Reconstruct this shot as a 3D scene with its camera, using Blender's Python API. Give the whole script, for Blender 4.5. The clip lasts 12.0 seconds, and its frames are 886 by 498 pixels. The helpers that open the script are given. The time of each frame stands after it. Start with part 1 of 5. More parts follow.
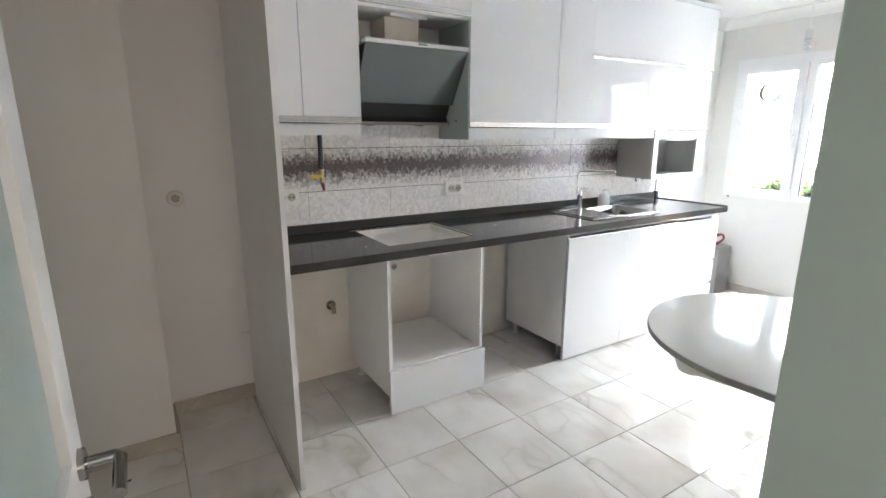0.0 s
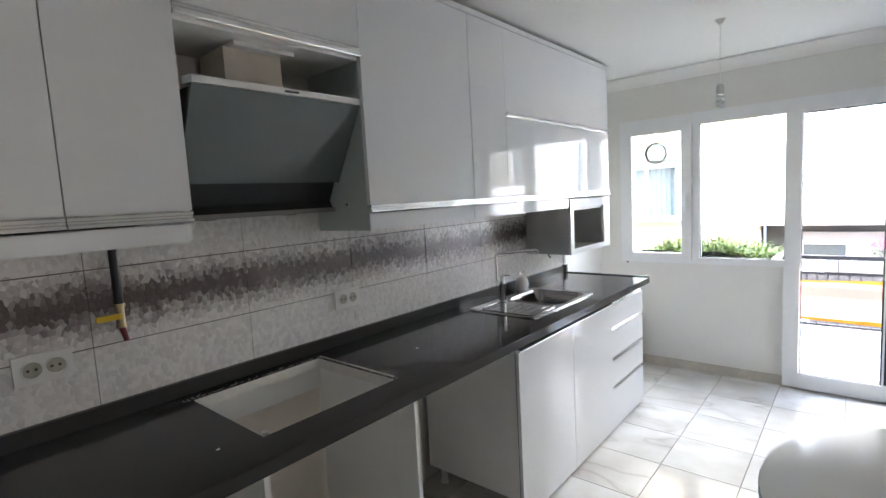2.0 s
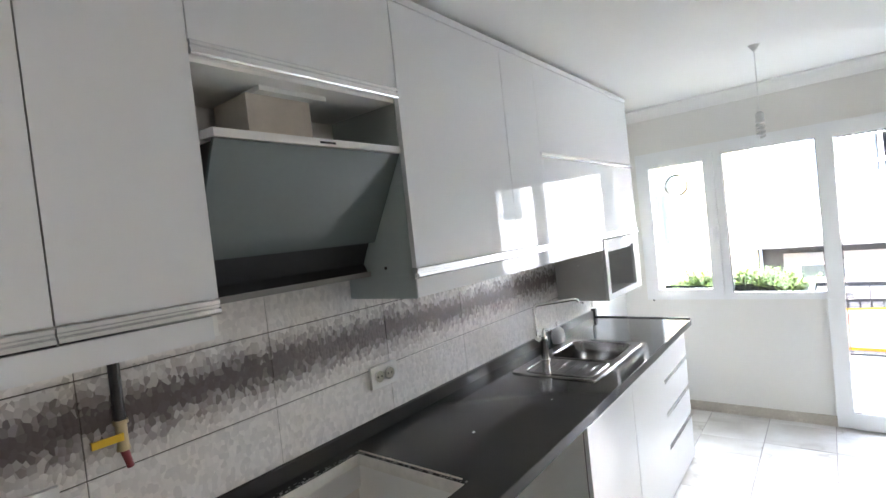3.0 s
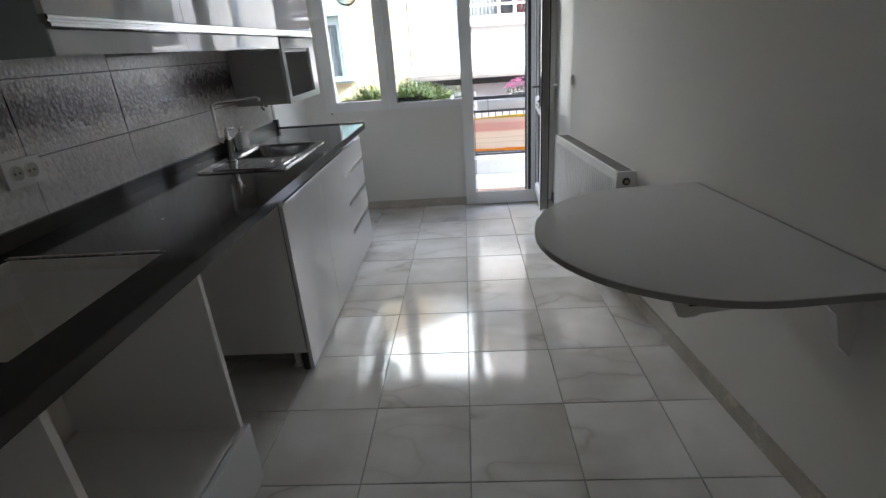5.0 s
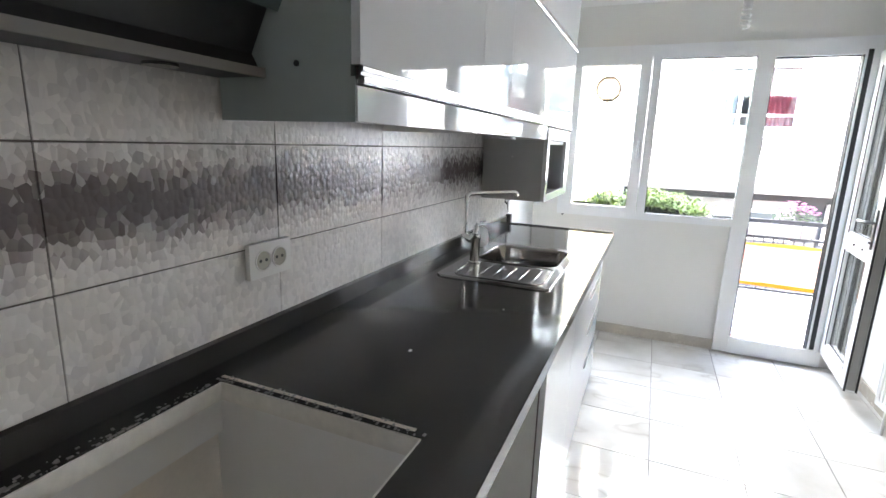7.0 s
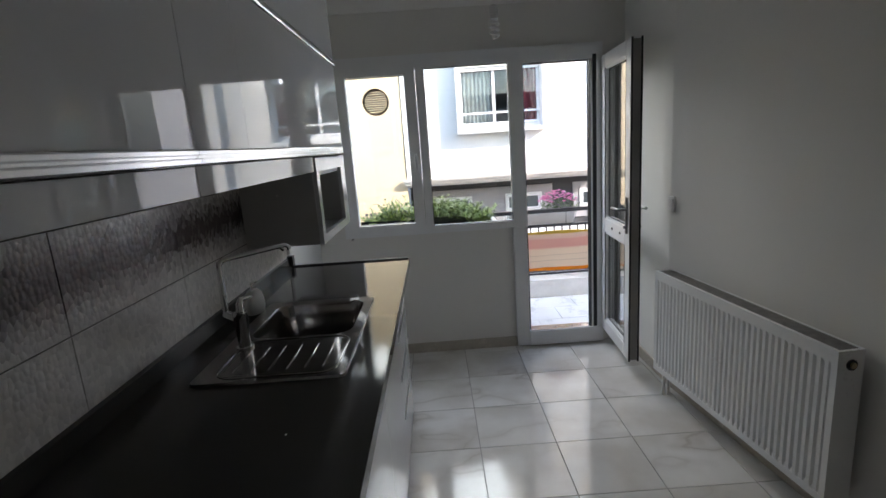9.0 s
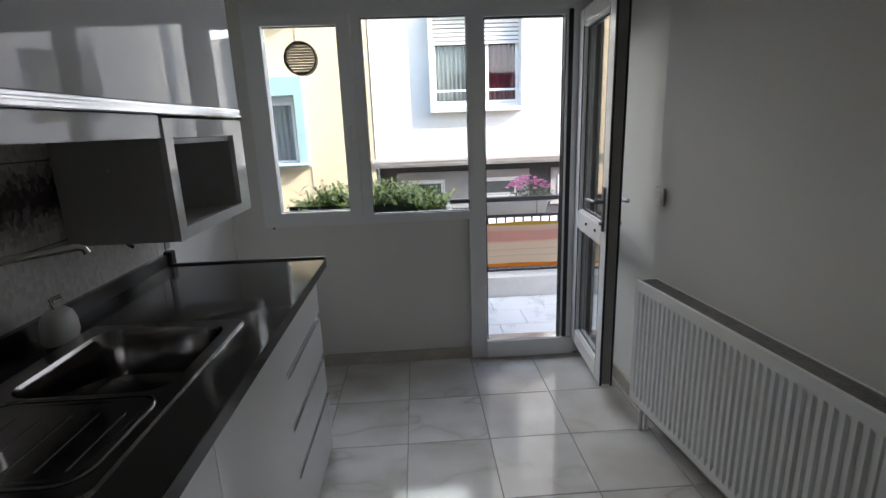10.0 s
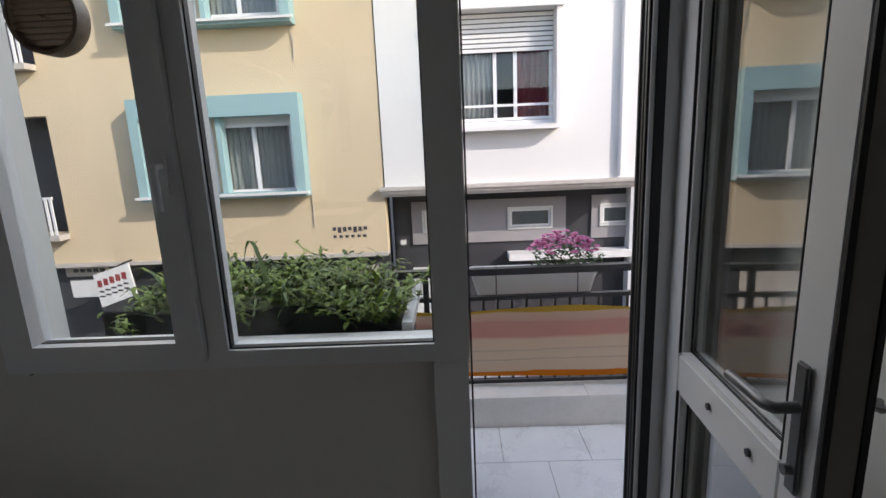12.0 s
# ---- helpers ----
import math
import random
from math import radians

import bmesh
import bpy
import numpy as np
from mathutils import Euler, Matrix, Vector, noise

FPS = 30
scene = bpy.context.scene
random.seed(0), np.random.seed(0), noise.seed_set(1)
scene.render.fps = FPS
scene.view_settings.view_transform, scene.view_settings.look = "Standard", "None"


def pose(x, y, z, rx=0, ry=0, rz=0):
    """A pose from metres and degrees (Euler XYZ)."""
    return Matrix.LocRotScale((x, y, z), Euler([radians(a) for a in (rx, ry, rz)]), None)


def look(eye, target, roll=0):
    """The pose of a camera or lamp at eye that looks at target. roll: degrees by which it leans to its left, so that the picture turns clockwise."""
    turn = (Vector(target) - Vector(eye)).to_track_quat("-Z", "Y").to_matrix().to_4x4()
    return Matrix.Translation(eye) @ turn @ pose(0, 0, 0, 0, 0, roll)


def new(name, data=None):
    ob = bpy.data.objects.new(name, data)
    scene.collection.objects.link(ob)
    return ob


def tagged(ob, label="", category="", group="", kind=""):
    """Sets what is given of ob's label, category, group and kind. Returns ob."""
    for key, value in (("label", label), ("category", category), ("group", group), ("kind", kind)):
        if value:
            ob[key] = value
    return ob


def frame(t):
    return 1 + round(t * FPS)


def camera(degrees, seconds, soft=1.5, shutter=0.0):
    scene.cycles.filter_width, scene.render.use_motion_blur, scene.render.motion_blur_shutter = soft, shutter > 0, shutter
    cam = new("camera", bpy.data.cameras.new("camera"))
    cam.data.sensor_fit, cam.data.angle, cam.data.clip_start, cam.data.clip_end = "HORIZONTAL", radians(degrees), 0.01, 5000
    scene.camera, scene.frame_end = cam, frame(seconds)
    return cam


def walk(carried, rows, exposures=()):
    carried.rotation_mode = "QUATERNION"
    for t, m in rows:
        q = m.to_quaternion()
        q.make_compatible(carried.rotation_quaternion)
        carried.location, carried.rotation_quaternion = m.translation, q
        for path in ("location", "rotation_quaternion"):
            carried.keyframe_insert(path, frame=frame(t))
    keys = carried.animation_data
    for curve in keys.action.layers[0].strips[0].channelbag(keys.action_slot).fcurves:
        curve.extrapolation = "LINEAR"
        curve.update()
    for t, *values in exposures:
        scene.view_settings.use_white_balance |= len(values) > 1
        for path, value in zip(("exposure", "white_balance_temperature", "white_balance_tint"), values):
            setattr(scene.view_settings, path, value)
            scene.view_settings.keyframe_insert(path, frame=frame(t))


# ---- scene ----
cam = camera(84.2, 12.0)
PATH = [
    (0, (1.077, 0.756, 1.484), (2.102, 2.411, 1.024), 0.1),
    (0.5, (1.231, 0.946, 1.472), (2.216, 2.654, 1.141), -0.5),
    (1, (1.346, 1.157, 1.482), (2.525, 2.758, 1.264), -1.9),
    (1.5, (1.39, 1.499, 1.536), (2.859, 2.836, 1.302), -2.2),
    (2, (1.476, 1.721, 1.557), (2.987, 3.015, 1.353), -3.2),
    (2.5, (1.568, 1.936, 1.668), (2.969, 3.36, 1.576), -5.5),
    (3, (1.545, 2.103, 1.652), (3.114, 3.341, 1.591), -6.2),
    (3.5, (1.476, 2.186, 1.587), (3.342, 2.867, 1.355), -6.3),
    (3.7, (1.442, 2.194, 1.547), (3.368, 2.63, 1.239), -5.8),
    (5.3, (1.405, 2.107, 1.405), (3.218, 2.273, 0.583), -4.4),
    (5.5, (1.46, 2.112, 1.409), (3.262, 2.444, 0.607), -3.7),
    (6, (1.661, 2.221, 1.432), (3.36, 3.009, 0.73), -1.3),
    (6.5, (1.775, 2.443, 1.403), (3.454, 3.375, 0.846), 2.4),
    (7, (1.962, 2.671, 1.415), (3.764, 3.429, 0.994), 1.9),
    (7.5, (2.147, 2.734, 1.487), (4.054, 3.253, 1.18), -1.3),
    (9.3, (2.488, 2.642, 1.523), (4.438, 2.593, 1.08), -3.6),
    (9.5, (2.597, 2.567, 1.517), (4.541, 2.521, 1.05), -3.2),
    (10, (2.966, 2.441, 1.454), (4.904, 2.352, 0.968), -2.1),
    (10.5, (3.375, 2.3, 1.497), (5.328, 2.275, 1.066), -1.7),
    (11, (3.787, 2.137, 1.502), (5.737, 2.297, 1.083), -1.2),
    (11.5, (4.178, 2.112, 1.459), (6.128, 2.268, 1.041), -1.2),
    (12, (4.57, 2.074, 1.488), (6.527, 2.124, 1.08), -2.5),
]
EXPOSURES = [(0.0, 5.4, 6480, 14), (1.0, 5.25, 6480, 14), (2.0, 4.37, 6480, 14), (3.0, 4.9, 6480, 14), (3.5, 4.31, 6480, 14), (3.7, 4.25, 6480, 14), (5.3, 2.85, 6480, 14), (5.7, 2.95, 6480, 14), (6.1, 3.95, 6480, 14), (6.5, 4.75, 6480, 14), (7.5, 4.25, 6480, 14), (9.3, 2.0, 6600, 14), (10.0, 1.95, 6600, 14), (10.5, 1.75, 6600, 15), (11.0, 1.35, 6600, 16), (11.5, 1.2, 6750, 17), (12.0, 0.9, 6750, 17)]
walk(cam, [(t, look(eye, target, roll)) for t, eye, target, roll in PATH], EXPOSURES)

# ---- light ----
SUN_ELEV, SUN_AZ = radians(31), radians(-121)      # the sun stands behind the flat, towards -x and -y
world = bpy.data.worlds.new("sky")
scene.world = world
world.use_nodes = True
wn = world.node_tree
sky = wn.nodes.new("ShaderNodeTexSky")
sky.sky_type, sky.sun_disc = "NISHITA", False
sky.sun_elevation, sky.sun_rotation = SUN_ELEV, radians(90) - SUN_AZ
wn.links.new(sky.outputs[0], wn.nodes["Background"].inputs[0])
wn.nodes["Background"].inputs[1].default_value = 0.15
sun = new("sun", bpy.data.lights.new("sun", "SUN"))
sun.data.energy, sun.data.angle, sun.data.color = 1.95, radians(0.5), (1.0, 0.96, 0.9)
sun.matrix_world = look((0, 0, 30), (0 - math.cos(SUN_AZ), -math.sin(SUN_AZ), 30 - math.tan(SUN_ELEV)))

# the open sky above the balcony, as a wide soft lamp over the openings
skylight = new("sky_over_balcony", bpy.data.lights.new("sky_over_balcony", "AREA"))
skylight.data.shape, skylight.data.size, skylight.data.size_y = "RECTANGLE", 2.6, 1.1
skylight.data.energy, skylight.data.color = 18.0, (0.86, 0.94, 1.0)
skylight.matrix_world = look((6.75, 3.1, 2.72), (4.3, 1.55, 0.85))
# daylight from the hall's own window, behind the open hall door
hall_sky = new("hall_window_light", bpy.data.lights.new("hall_window_light", "AREA"))
hall_sky.data.shape, hall_sky.data.size, hall_sky.data.size_y = "RECTANGLE", 1.3, 1.35
hall_sky.data.energy, hall_sky.data.color = 0.52, (1.0, 0.89, 0.78)
hall_sky.matrix_world = look((1.35, -0.86, 1.45), (1.45, 1.0, 1.3))


# ---- materials ----
def mat(name, base=(0.8, 0.8, 0.8), rough=0.5, metal=0.0, vary=0.06, scale=6.0, bump=0.0, bump_scale=60.0, coat=0.0, rough_vary=0.08):
    """A plain surface whose colour and gloss vary at two scales, with fine relief."""
    m = bpy.data.materials.new(name)
    m.use_nodes = True
    t = m.node_tree
    b = t.nodes["Principled BSDF"]
    b.inputs["Metallic"].default_value = metal
    b.inputs["Coat Weight"].default_value = coat
    b.inputs["Coat Roughness"].default_value = 0.03
    geo = t.nodes.new("ShaderNodeNewGeometry")
    n1, n2 = t.nodes.new("ShaderNodeTexNoise"), t.nodes.new("ShaderNodeTexNoise")
    n1.inputs["Scale"].default_value, n1.inputs["Detail"].default_value = scale, 5
    n2.inputs["Scale"].default_value, n2.inputs["Detail"].default_value = bump_scale, 3
    t.links.new(geo.outputs["Position"], n1.inputs["Vector"])
    t.links.new(geo.outputs["Position"], n2.inputs["Vector"])
    add = t.nodes.new("ShaderNodeMath")
    add.operation = "MULTIPLY_ADD"
    add.inputs[1].default_value = 0.35
    t.links.new(n2.outputs["Fac"], add.inputs[0])
    t.links.new(n1.outputs["Fac"], add.inputs[2])
    ramp = t.nodes.new("ShaderNodeMapRange")
    ramp.inputs["From Min"].default_value, ramp.inputs["From Max"].default_value = 0.4, 0.95
    t.links.new(add.outputs[0], ramp.inputs["Value"])
    mix = t.nodes.new("ShaderNodeMix")
    mix.data_type = "RGBA"
    t.links.new(ramp.outputs[0], mix.inputs["Factor"])
    mix.inputs["A"].default_value = (*[c * (1 - vary) for c in base], 1)
    mix.inputs["B"].default_value = (*[min(1, c * (1 + vary)) for c in base], 1)
    t.links.new(mix.outputs["Result"], b.inputs["Base Color"])
    rr = t.nodes.new("ShaderNodeMapRange")
    rr.inputs["To Min"].default_value, rr.inputs["To Max"].default_value = max(0.0, rough - rough_vary / 2), rough + rough_vary / 2
    t.links.new(ramp.outputs[0], rr.inputs["Value"])
    t.links.new(rr.outputs[0], b.inputs["Roughness"])
    if bump:
        bp = t.nodes.new("ShaderNodeBump")
        bp.inputs["Strength"].default_value, bp.inputs["Distance"].default_value = bump, 0.002
        t.links.new(n2.outputs["Fac"], bp.inputs["Height"])
        t.links.new(bp.outputs[0], b.inputs["Normal"])
    return m


def node(t, kind, **values):
    n = t.nodes.new(kind)
    for k, v in values.items():
        n.inputs[k.replace("_", " ")].default_value = v
    return n


def ramp_node(t, stops):
    r = t.nodes.new("ShaderNodeValToRGB")
    e = r.color_ramp.elements
    while len(e) < len(stops):
        e.new(0.5)
    for k, (p, c) in zip(e, stops):
        k.position, k.color = p, (*c, 1)
    return r


def math_node(t, op, a, b):
    n = t.nodes.new("ShaderNodeMath")
    n.operation = op
    for i, v in enumerate((a, b)):
        if isinstance(v, (int, float)):
            n.inputs[i].default_value = v
        else:
            t.links.new(v, n.inputs[i])
    return n.outputs[0]


def marble_mat():
    """Glazed white floor tile with brown-grey veins; every tile shows another stretch of the stone."""
    m = bpy.data.materials.new("marble_tile")
    m.use_nodes = True
    t = m.node_tree
    b = t.nodes["Principled BSDF"]
    geo, info = t.nodes.new("ShaderNodeNewGeometry"), t.nodes.new("ShaderNodeObjectInfo")
    off = t.nodes.new("ShaderNodeVectorMath")
    off.operation = "MULTIPLY_ADD"
    off.inputs[1].default_value = (37.0, 53.0, 11.0)
    t.links.new(info.outputs["Random"], off.inputs[0])
    t.links.new(geo.outputs["Position"], off.inputs[2])
    lay = t.nodes.new("ShaderNodeMapping")
    lay.inputs["Rotation"].default_value = (0, 0, radians(38))
    lay.inputs["Scale"].default_value = (1.5, 0.55, 1.0)
    t.links.new(off.outputs[0], lay.inputs["Vector"])
    warp = node(t, "ShaderNodeTexNoise", Scale=3.0, Detail=4.0)
    t.links.new(off.outputs[0], warp.inputs["Vector"])
    wv = t.nodes.new("ShaderNodeVectorMath")
    wv.operation = "MULTIPLY_ADD"
    wv.inputs[1].default_value = (0.22, 0.22, 0.0)
    t.links.new(warp.outputs["Color"], wv.inputs[0])
    t.links.new(lay.outputs[0], wv.inputs[2])
    vein = node(t, "ShaderNodeTexNoise", Scale=2.1, Detail=2.0)
    t.links.new(wv.outputs[0], vein.inputs["Vector"])
    d = math_node(t, "ABSOLUTE", math_node(t, "SUBTRACT", vein.outputs["Fac"], 0.5), 0)
    vr = ramp_node(t, [(0.0, (1, 1, 1)), (0.012, (0.45, 0.45, 0.45)), (0.06, (0, 0, 0))])
    t.links.new(d, vr.inputs[0])
    cloud = node(t, "ShaderNodeTexNoise", Scale=2.6, Detail=6.0)
    t.links.new(off.outputs[0], cloud.inputs["Vector"])
    cr = ramp_node(t, [(0.32, (0.60, 0.57, 0.525)), (0.62, (0.78, 0.762, 0.73))])
    t.links.new(cloud.outputs["Fac"], cr.inputs[0])
    gate = node(t, "ShaderNodeTexNoise", Scale=1.7, Detail=2.0)
    t.links.new(wv.outputs[0], gate.inputs["Vector"])
    gr = ramp_node(t, [(0.40, (0, 0, 0)), (0.64, (0.62, 0.62, 0.62))])
    t.links.new(gate.outputs["Fac"], gr.inputs[0])
    fac = math_node(t, "MULTIPLY", vr.outputs[0], gr.outputs[0])
    mix = t.nodes.new("ShaderNodeMix")
    mix.data_type = "RGBA"
    t.links.new(fac, mix.inputs["Factor"])
    t.links.new(cr.outputs[0], mix.inputs["A"])
    mix.inputs["B"].default_value = (0.34, 0.295, 0.24, 1)
    t.links.new(mix.outputs["Result"], b.inputs["Base Color"])
    b.inputs["Roughness"].default_value = 0.13
    smear = node(t, "ShaderNodeTexNoise", Scale=9.0, Detail=4.0)
    t.links.new(geo.outputs["Position"], smear.inputs["Vector"])
    sr = t.nodes.new("ShaderNodeMapRange")
    sr.inputs["To Min"].default_value, sr.inputs["To Max"].default_value = 0.05, 0.15
    b.inputs["Specular IOR Level"].default_value = 0.6
    t.links.new(smear.outputs["Fac"], sr.inputs["Value"])
    t.links.new(sr.outputs[0], b.inputs["Roughness"])
    bp = node(t, "ShaderNodeBump", Strength=0.05, Distance=0.004)
    t.links.new(smear.outputs["Fac"], bp.inputs["Height"])
    t.links.new(bp.outputs[0], b.inputs["Normal"])
    return m


def mosaic_mat(band_z):
    """Relief wall tile printed with small upright stone chips and one dark jagged band."""
    m = bpy.data.materials.new("mosaic_tile")
    m.use_nodes = True
    t = m.node_tree
    b = t.nodes["Principled BSDF"]
    geo = t.nodes.new("ShaderNodeNewGeometry")
    sc = t.nodes.new("ShaderNodeVectorMath")
    sc.operation = "MULTIPLY"
    sc.inputs[1].default_value = (1.0, 0.0, 0.74)
    t.links.new(geo.outputs["Position"], sc.inputs[0])
    vor = node(t, "ShaderNodeTexVoronoi", Scale=72.0, Randomness=0.75)
    t.links.new(sc.outputs[0], vor.inputs["Vector"])
    sep = t.nodes.new("ShaderNodeSeparateColor")
    t.links.new(vor.outputs["Color"], sep.inputs[0])
    xyz = t.nodes.new("ShaderNodeSeparateXYZ")
    t.links.new(vor.outputs["Position"], xyz.inputs[0])
    big = node(t, "ShaderNodeTexNoise", Scale=9.0, Detail=3.0)
    t.links.new(geo.outputs["Position"], big.inputs["Vector"])
    # distance from the middle of the band, made jagged chip by chip
    dist = math_node(t, "ABSOLUTE", math_node(t, "SUBTRACT", math_node(t, "DIVIDE", xyz.outputs[2], 0.74), band_z), 0)
    jag = math_node(t, "MULTIPLY", math_node(t, "SUBTRACT", sep.outputs[0], 0.5), 0.05)
    wob = math_node(t, "MULTIPLY", math_node(t, "SUBTRACT", big.outputs["Fac"], 0.5), 0.045)
    dd = math_node(t, "ADD", math_node(t, "ADD", dist, jag), wob)
    band = ramp_node(t, [(0.022, (0.13, 0.108, 0.105)), (0.040, (0.26, 0.225, 0.22)), (0.066, (0.50, 0.465, 0.455)), (0.112, (0.82, 0.80, 0.785))])
    t.links.new(dd, band.inputs[0])
    chip = ramp_node(t, [(0.0, (0.87, 0.855, 0.85)), (1.0, (1.08, 1.065, 1.055))])
    t.links.new(sep.outputs[1], chip.inputs[0])
    mul = t.nodes.new("ShaderNodeMix")
    mul.data_type, mul.blend_type = "RGBA", "MULTIPLY"
    mul.inputs["Factor"].default_value = 1.0
    t.links.new(band.outputs[0], mul.inputs["A"])
    t.links.new(chip.outputs[0], mul.inputs["B"])
    t.links.new(mul.outputs["Result"], b.inputs["Base Color"])
    b.inputs["Roughness"].default_value = 0.14
    h = math_node(t, "ADD", math_node(t, "MULTIPLY", sep.outputs[2], 0.6), math_node(t, "MULTIPLY", vor.outputs["Distance"], -0.7))
    bp = node(t, "ShaderNodeBump", Strength=0.36, Distance=0.005)
    t.links.new(h, bp.inputs["Height"])
    t.links.new(bp.outputs[0], b.inputs["Normal"])
    return m


def stripes_mat(name, stops, z0, z1, rough=0.9, wave=0.006):
    """Woven cloth with level stripes between two heights."""
    m = bpy.data.materials.new(name)
    m.use_nodes = True
    t = m.node_tree
    b = t.nodes["Principled BSDF"]
    geo = t.nodes.new("ShaderNodeNewGeometry")
    xyz = t.nodes.new("ShaderNodeSeparateXYZ")
    t.links.new(geo.outputs["Position"], xyz.inputs[0])
    n = node(t, "ShaderNodeTexNoise", Scale=4.0, Detail=3.0)
    t.links.new(geo.outputs["Position"], n.inputs["Vector"])
    z = math_node(t, "ADD", xyz.outputs[2], math_node(t, "MULTIPLY", math_node(t, "SUBTRACT", n.outputs["Fac"], 0.5), wave * 4))
    mr = t.nodes.new("ShaderNodeMapRange")
    mr.inputs["From Min"].default_value, mr.inputs["From Max"].default_value = z0, z1
    t.links.new(z, mr.inputs["Value"])
    r = ramp_node(t, stops)
    r.color_ramp.interpolation = "LINEAR"
    t.links.new(mr.outputs[0], r.inputs[0])
    t.links.new(r.outputs[0], b.inputs["Base Color"])
    b.inputs["Roughness"].default_value = rough
    through_light = t.nodes.new("ShaderNodeBsdfTranslucent")
    t.links.new(r.outputs[0], through_light.inputs["Color"])
    blend = t.nodes.new("ShaderNodeMixShader")
    blend.inputs[0].default_value = 0.5
    t.links.new(b.outputs[0], blend.inputs[1])
    t.links.new(through_light.outputs[0], blend.inputs[2])
    t.links.new(blend.outputs[0], t.nodes["Material Output"].inputs[0])
    weave = node(t, "ShaderNodeTexNoise", Scale=240.0, Detail=2.0)
    t.links.new(geo.outputs["Position"], weave.inputs["Vector"])
    bp = node(t, "ShaderNodeBump", Strength=0.3, Distance=0.002)
    t.links.new(weave.outputs["Fac"], bp.inputs["Height"])
    t.links.new(bp.outputs[0], b.inputs["Normal"])
    return m


def glass_mat(name, tint=(0.97, 0.99, 0.98), rough=0.0):
    """Thin pane: clear, with the mirror gloss that glass has at a slant."""
    m = bpy.data.materials.new(name)
    m.use_nodes = True
    t = m.node_tree
    t.nodes.remove(t.nodes["Principled BSDF"])
    out = t.nodes["Material Output"]
    facing = t.nodes.new("ShaderNodeLayerWeight")
    facing.inputs["Blend"].default_value = 0.5
    gloss = math_node(t, "ADD", math_node(t, "MULTIPLY", math_node(t, "POWER", facing.outputs["Facing"], 2.6), 0.95), 0.05)
    tr, gl, mx = t.nodes.new("ShaderNodeBsdfTransparent"), t.nodes.new("ShaderNodeBsdfGlossy"), t.nodes.new("ShaderNodeMixShader")
    tr.inputs[0].default_value = (*tint, 1)
    gl.inputs["Roughness"].default_value = rough
    t.links.new(gloss, mx.inputs[0])
    t.links.new(tr.outputs[0], mx.inputs[1])
    t.links.new(gl.outputs[0], mx.inputs[2])
    t.links.new(mx.outputs[0], out.inputs[0])
    return m


def leaf_mat(name, dark, light):
    m = bpy.data.materials.new(name)
    m.use_nodes = True
    t = m.node_tree
    b = t.nodes["Principled BSDF"]
    geo = t.nodes.new("ShaderNodeNewGeometry")
    r = ramp_node(t, [(0.0, dark), (1.0, light)])
    t.links.new(geo.outputs["Random Per Island"], r.inputs[0])
    t.links.new(r.outputs[0], b.inputs["Base Color"])
    b.inputs["Roughness"].default_value = 0.5
    b.inputs["Transmission Weight"].default_value = 0.0
    return m


M_WALL = mat("wall_paint", (0.77, 0.75, 0.71), 0.75, vary=0.025, scale=1.5, bump=0.15, bump_scale=180)
M_WALL_WHITE = mat("white_wall_paint", (0.83, 0.82, 0.795), 0.7, vary=0.02, scale=1.5, bump=0.12, bump_scale=180)
M_CEIL = mat("ceiling_paint", (0.85, 0.84, 0.815), 0.85, vary=0.015, scale=1.0, bump=0.1, bump_scale=150)
M_GLOSS = mat("gloss_white_lacquer", (0.80, 0.80, 0.81), 0.025, vary=0.012, scale=2.5, rough_vary=0.02, bump=0.005, bump_scale=9, coat=0.1)
M_CARCASS = mat("white_melamine", (0.85, 0.838, 0.815), 0.42, vary=0.03, scale=5, bump=0.05, bump_scale=300)
M_EDGE = mat("dark_panel_edge", (0.10, 0.09, 0.085), 0.5, vary=0.2)
M_CHROME = mat("brushed_aluminium", (0.88, 0.88, 0.885), 0.2, 1.0, vary=0.04, scale=20, rough_vary=0.1)
M_STEEL = mat("stainless_steel", (0.31, 0.30, 0.295), 0.13, 1.0, vary=0.06, scale=14, rough_vary=0.14)
M_TAP = mat("chrome_plating", (0.78, 0.78, 0.78), 0.08, 1.0, vary=0.03)
M_COUNTER = mat("charcoal_laminate", (0.056, 0.053, 0.051), 0.085, vary=0.05, scale=5, bump=0.015, bump_scale=420, rough_vary=0.04)
M_COUNTER.node_tree.nodes["Principled BSDF"].inputs["Specular IOR Level"].default_value = 0.22
M_GLOSS.node_tree.nodes["Principled BSDF"].inputs["Specular IOR Level"].default_value = 0.5
M_RIM = mat("whitish_sealed_edge", (0.74, 0.71, 0.66), 0.7, vary=0.08, scale=30, bump=0.2)
M_SIDE = mat("grey_melamine", (0.44, 0.495, 0.49), 0.4, vary=0.03, scale=5)
M_PLASTER = mat("bare_plaster", (0.83, 0.775, 0.70), 0.9, vary=0.1, scale=4, bump=0.3, bump_scale=90)
M_GROUT = mat("grey_grout", (0.36, 0.335, 0.31), 0.9, vary=0.2, scale=30)
M_GROUT_WALL = mat("dark_grout", (0.13, 0.12, 0.11), 0.9, vary=0.2, scale=30)
M_TILE = marble_mat()
M_SKIRT = mat("marble_skirting", (0.52, 0.47, 0.40), 0.25, vary=0.16, scale=7, rough_vary=0.1)
M_MOSAIC = mosaic_mat(1.293)
M_PVC = mat("white_upvc", (0.82, 0.82, 0.82), 0.3, vary=0.015, scale=3, bump_scale=12, rough_vary=0.015)
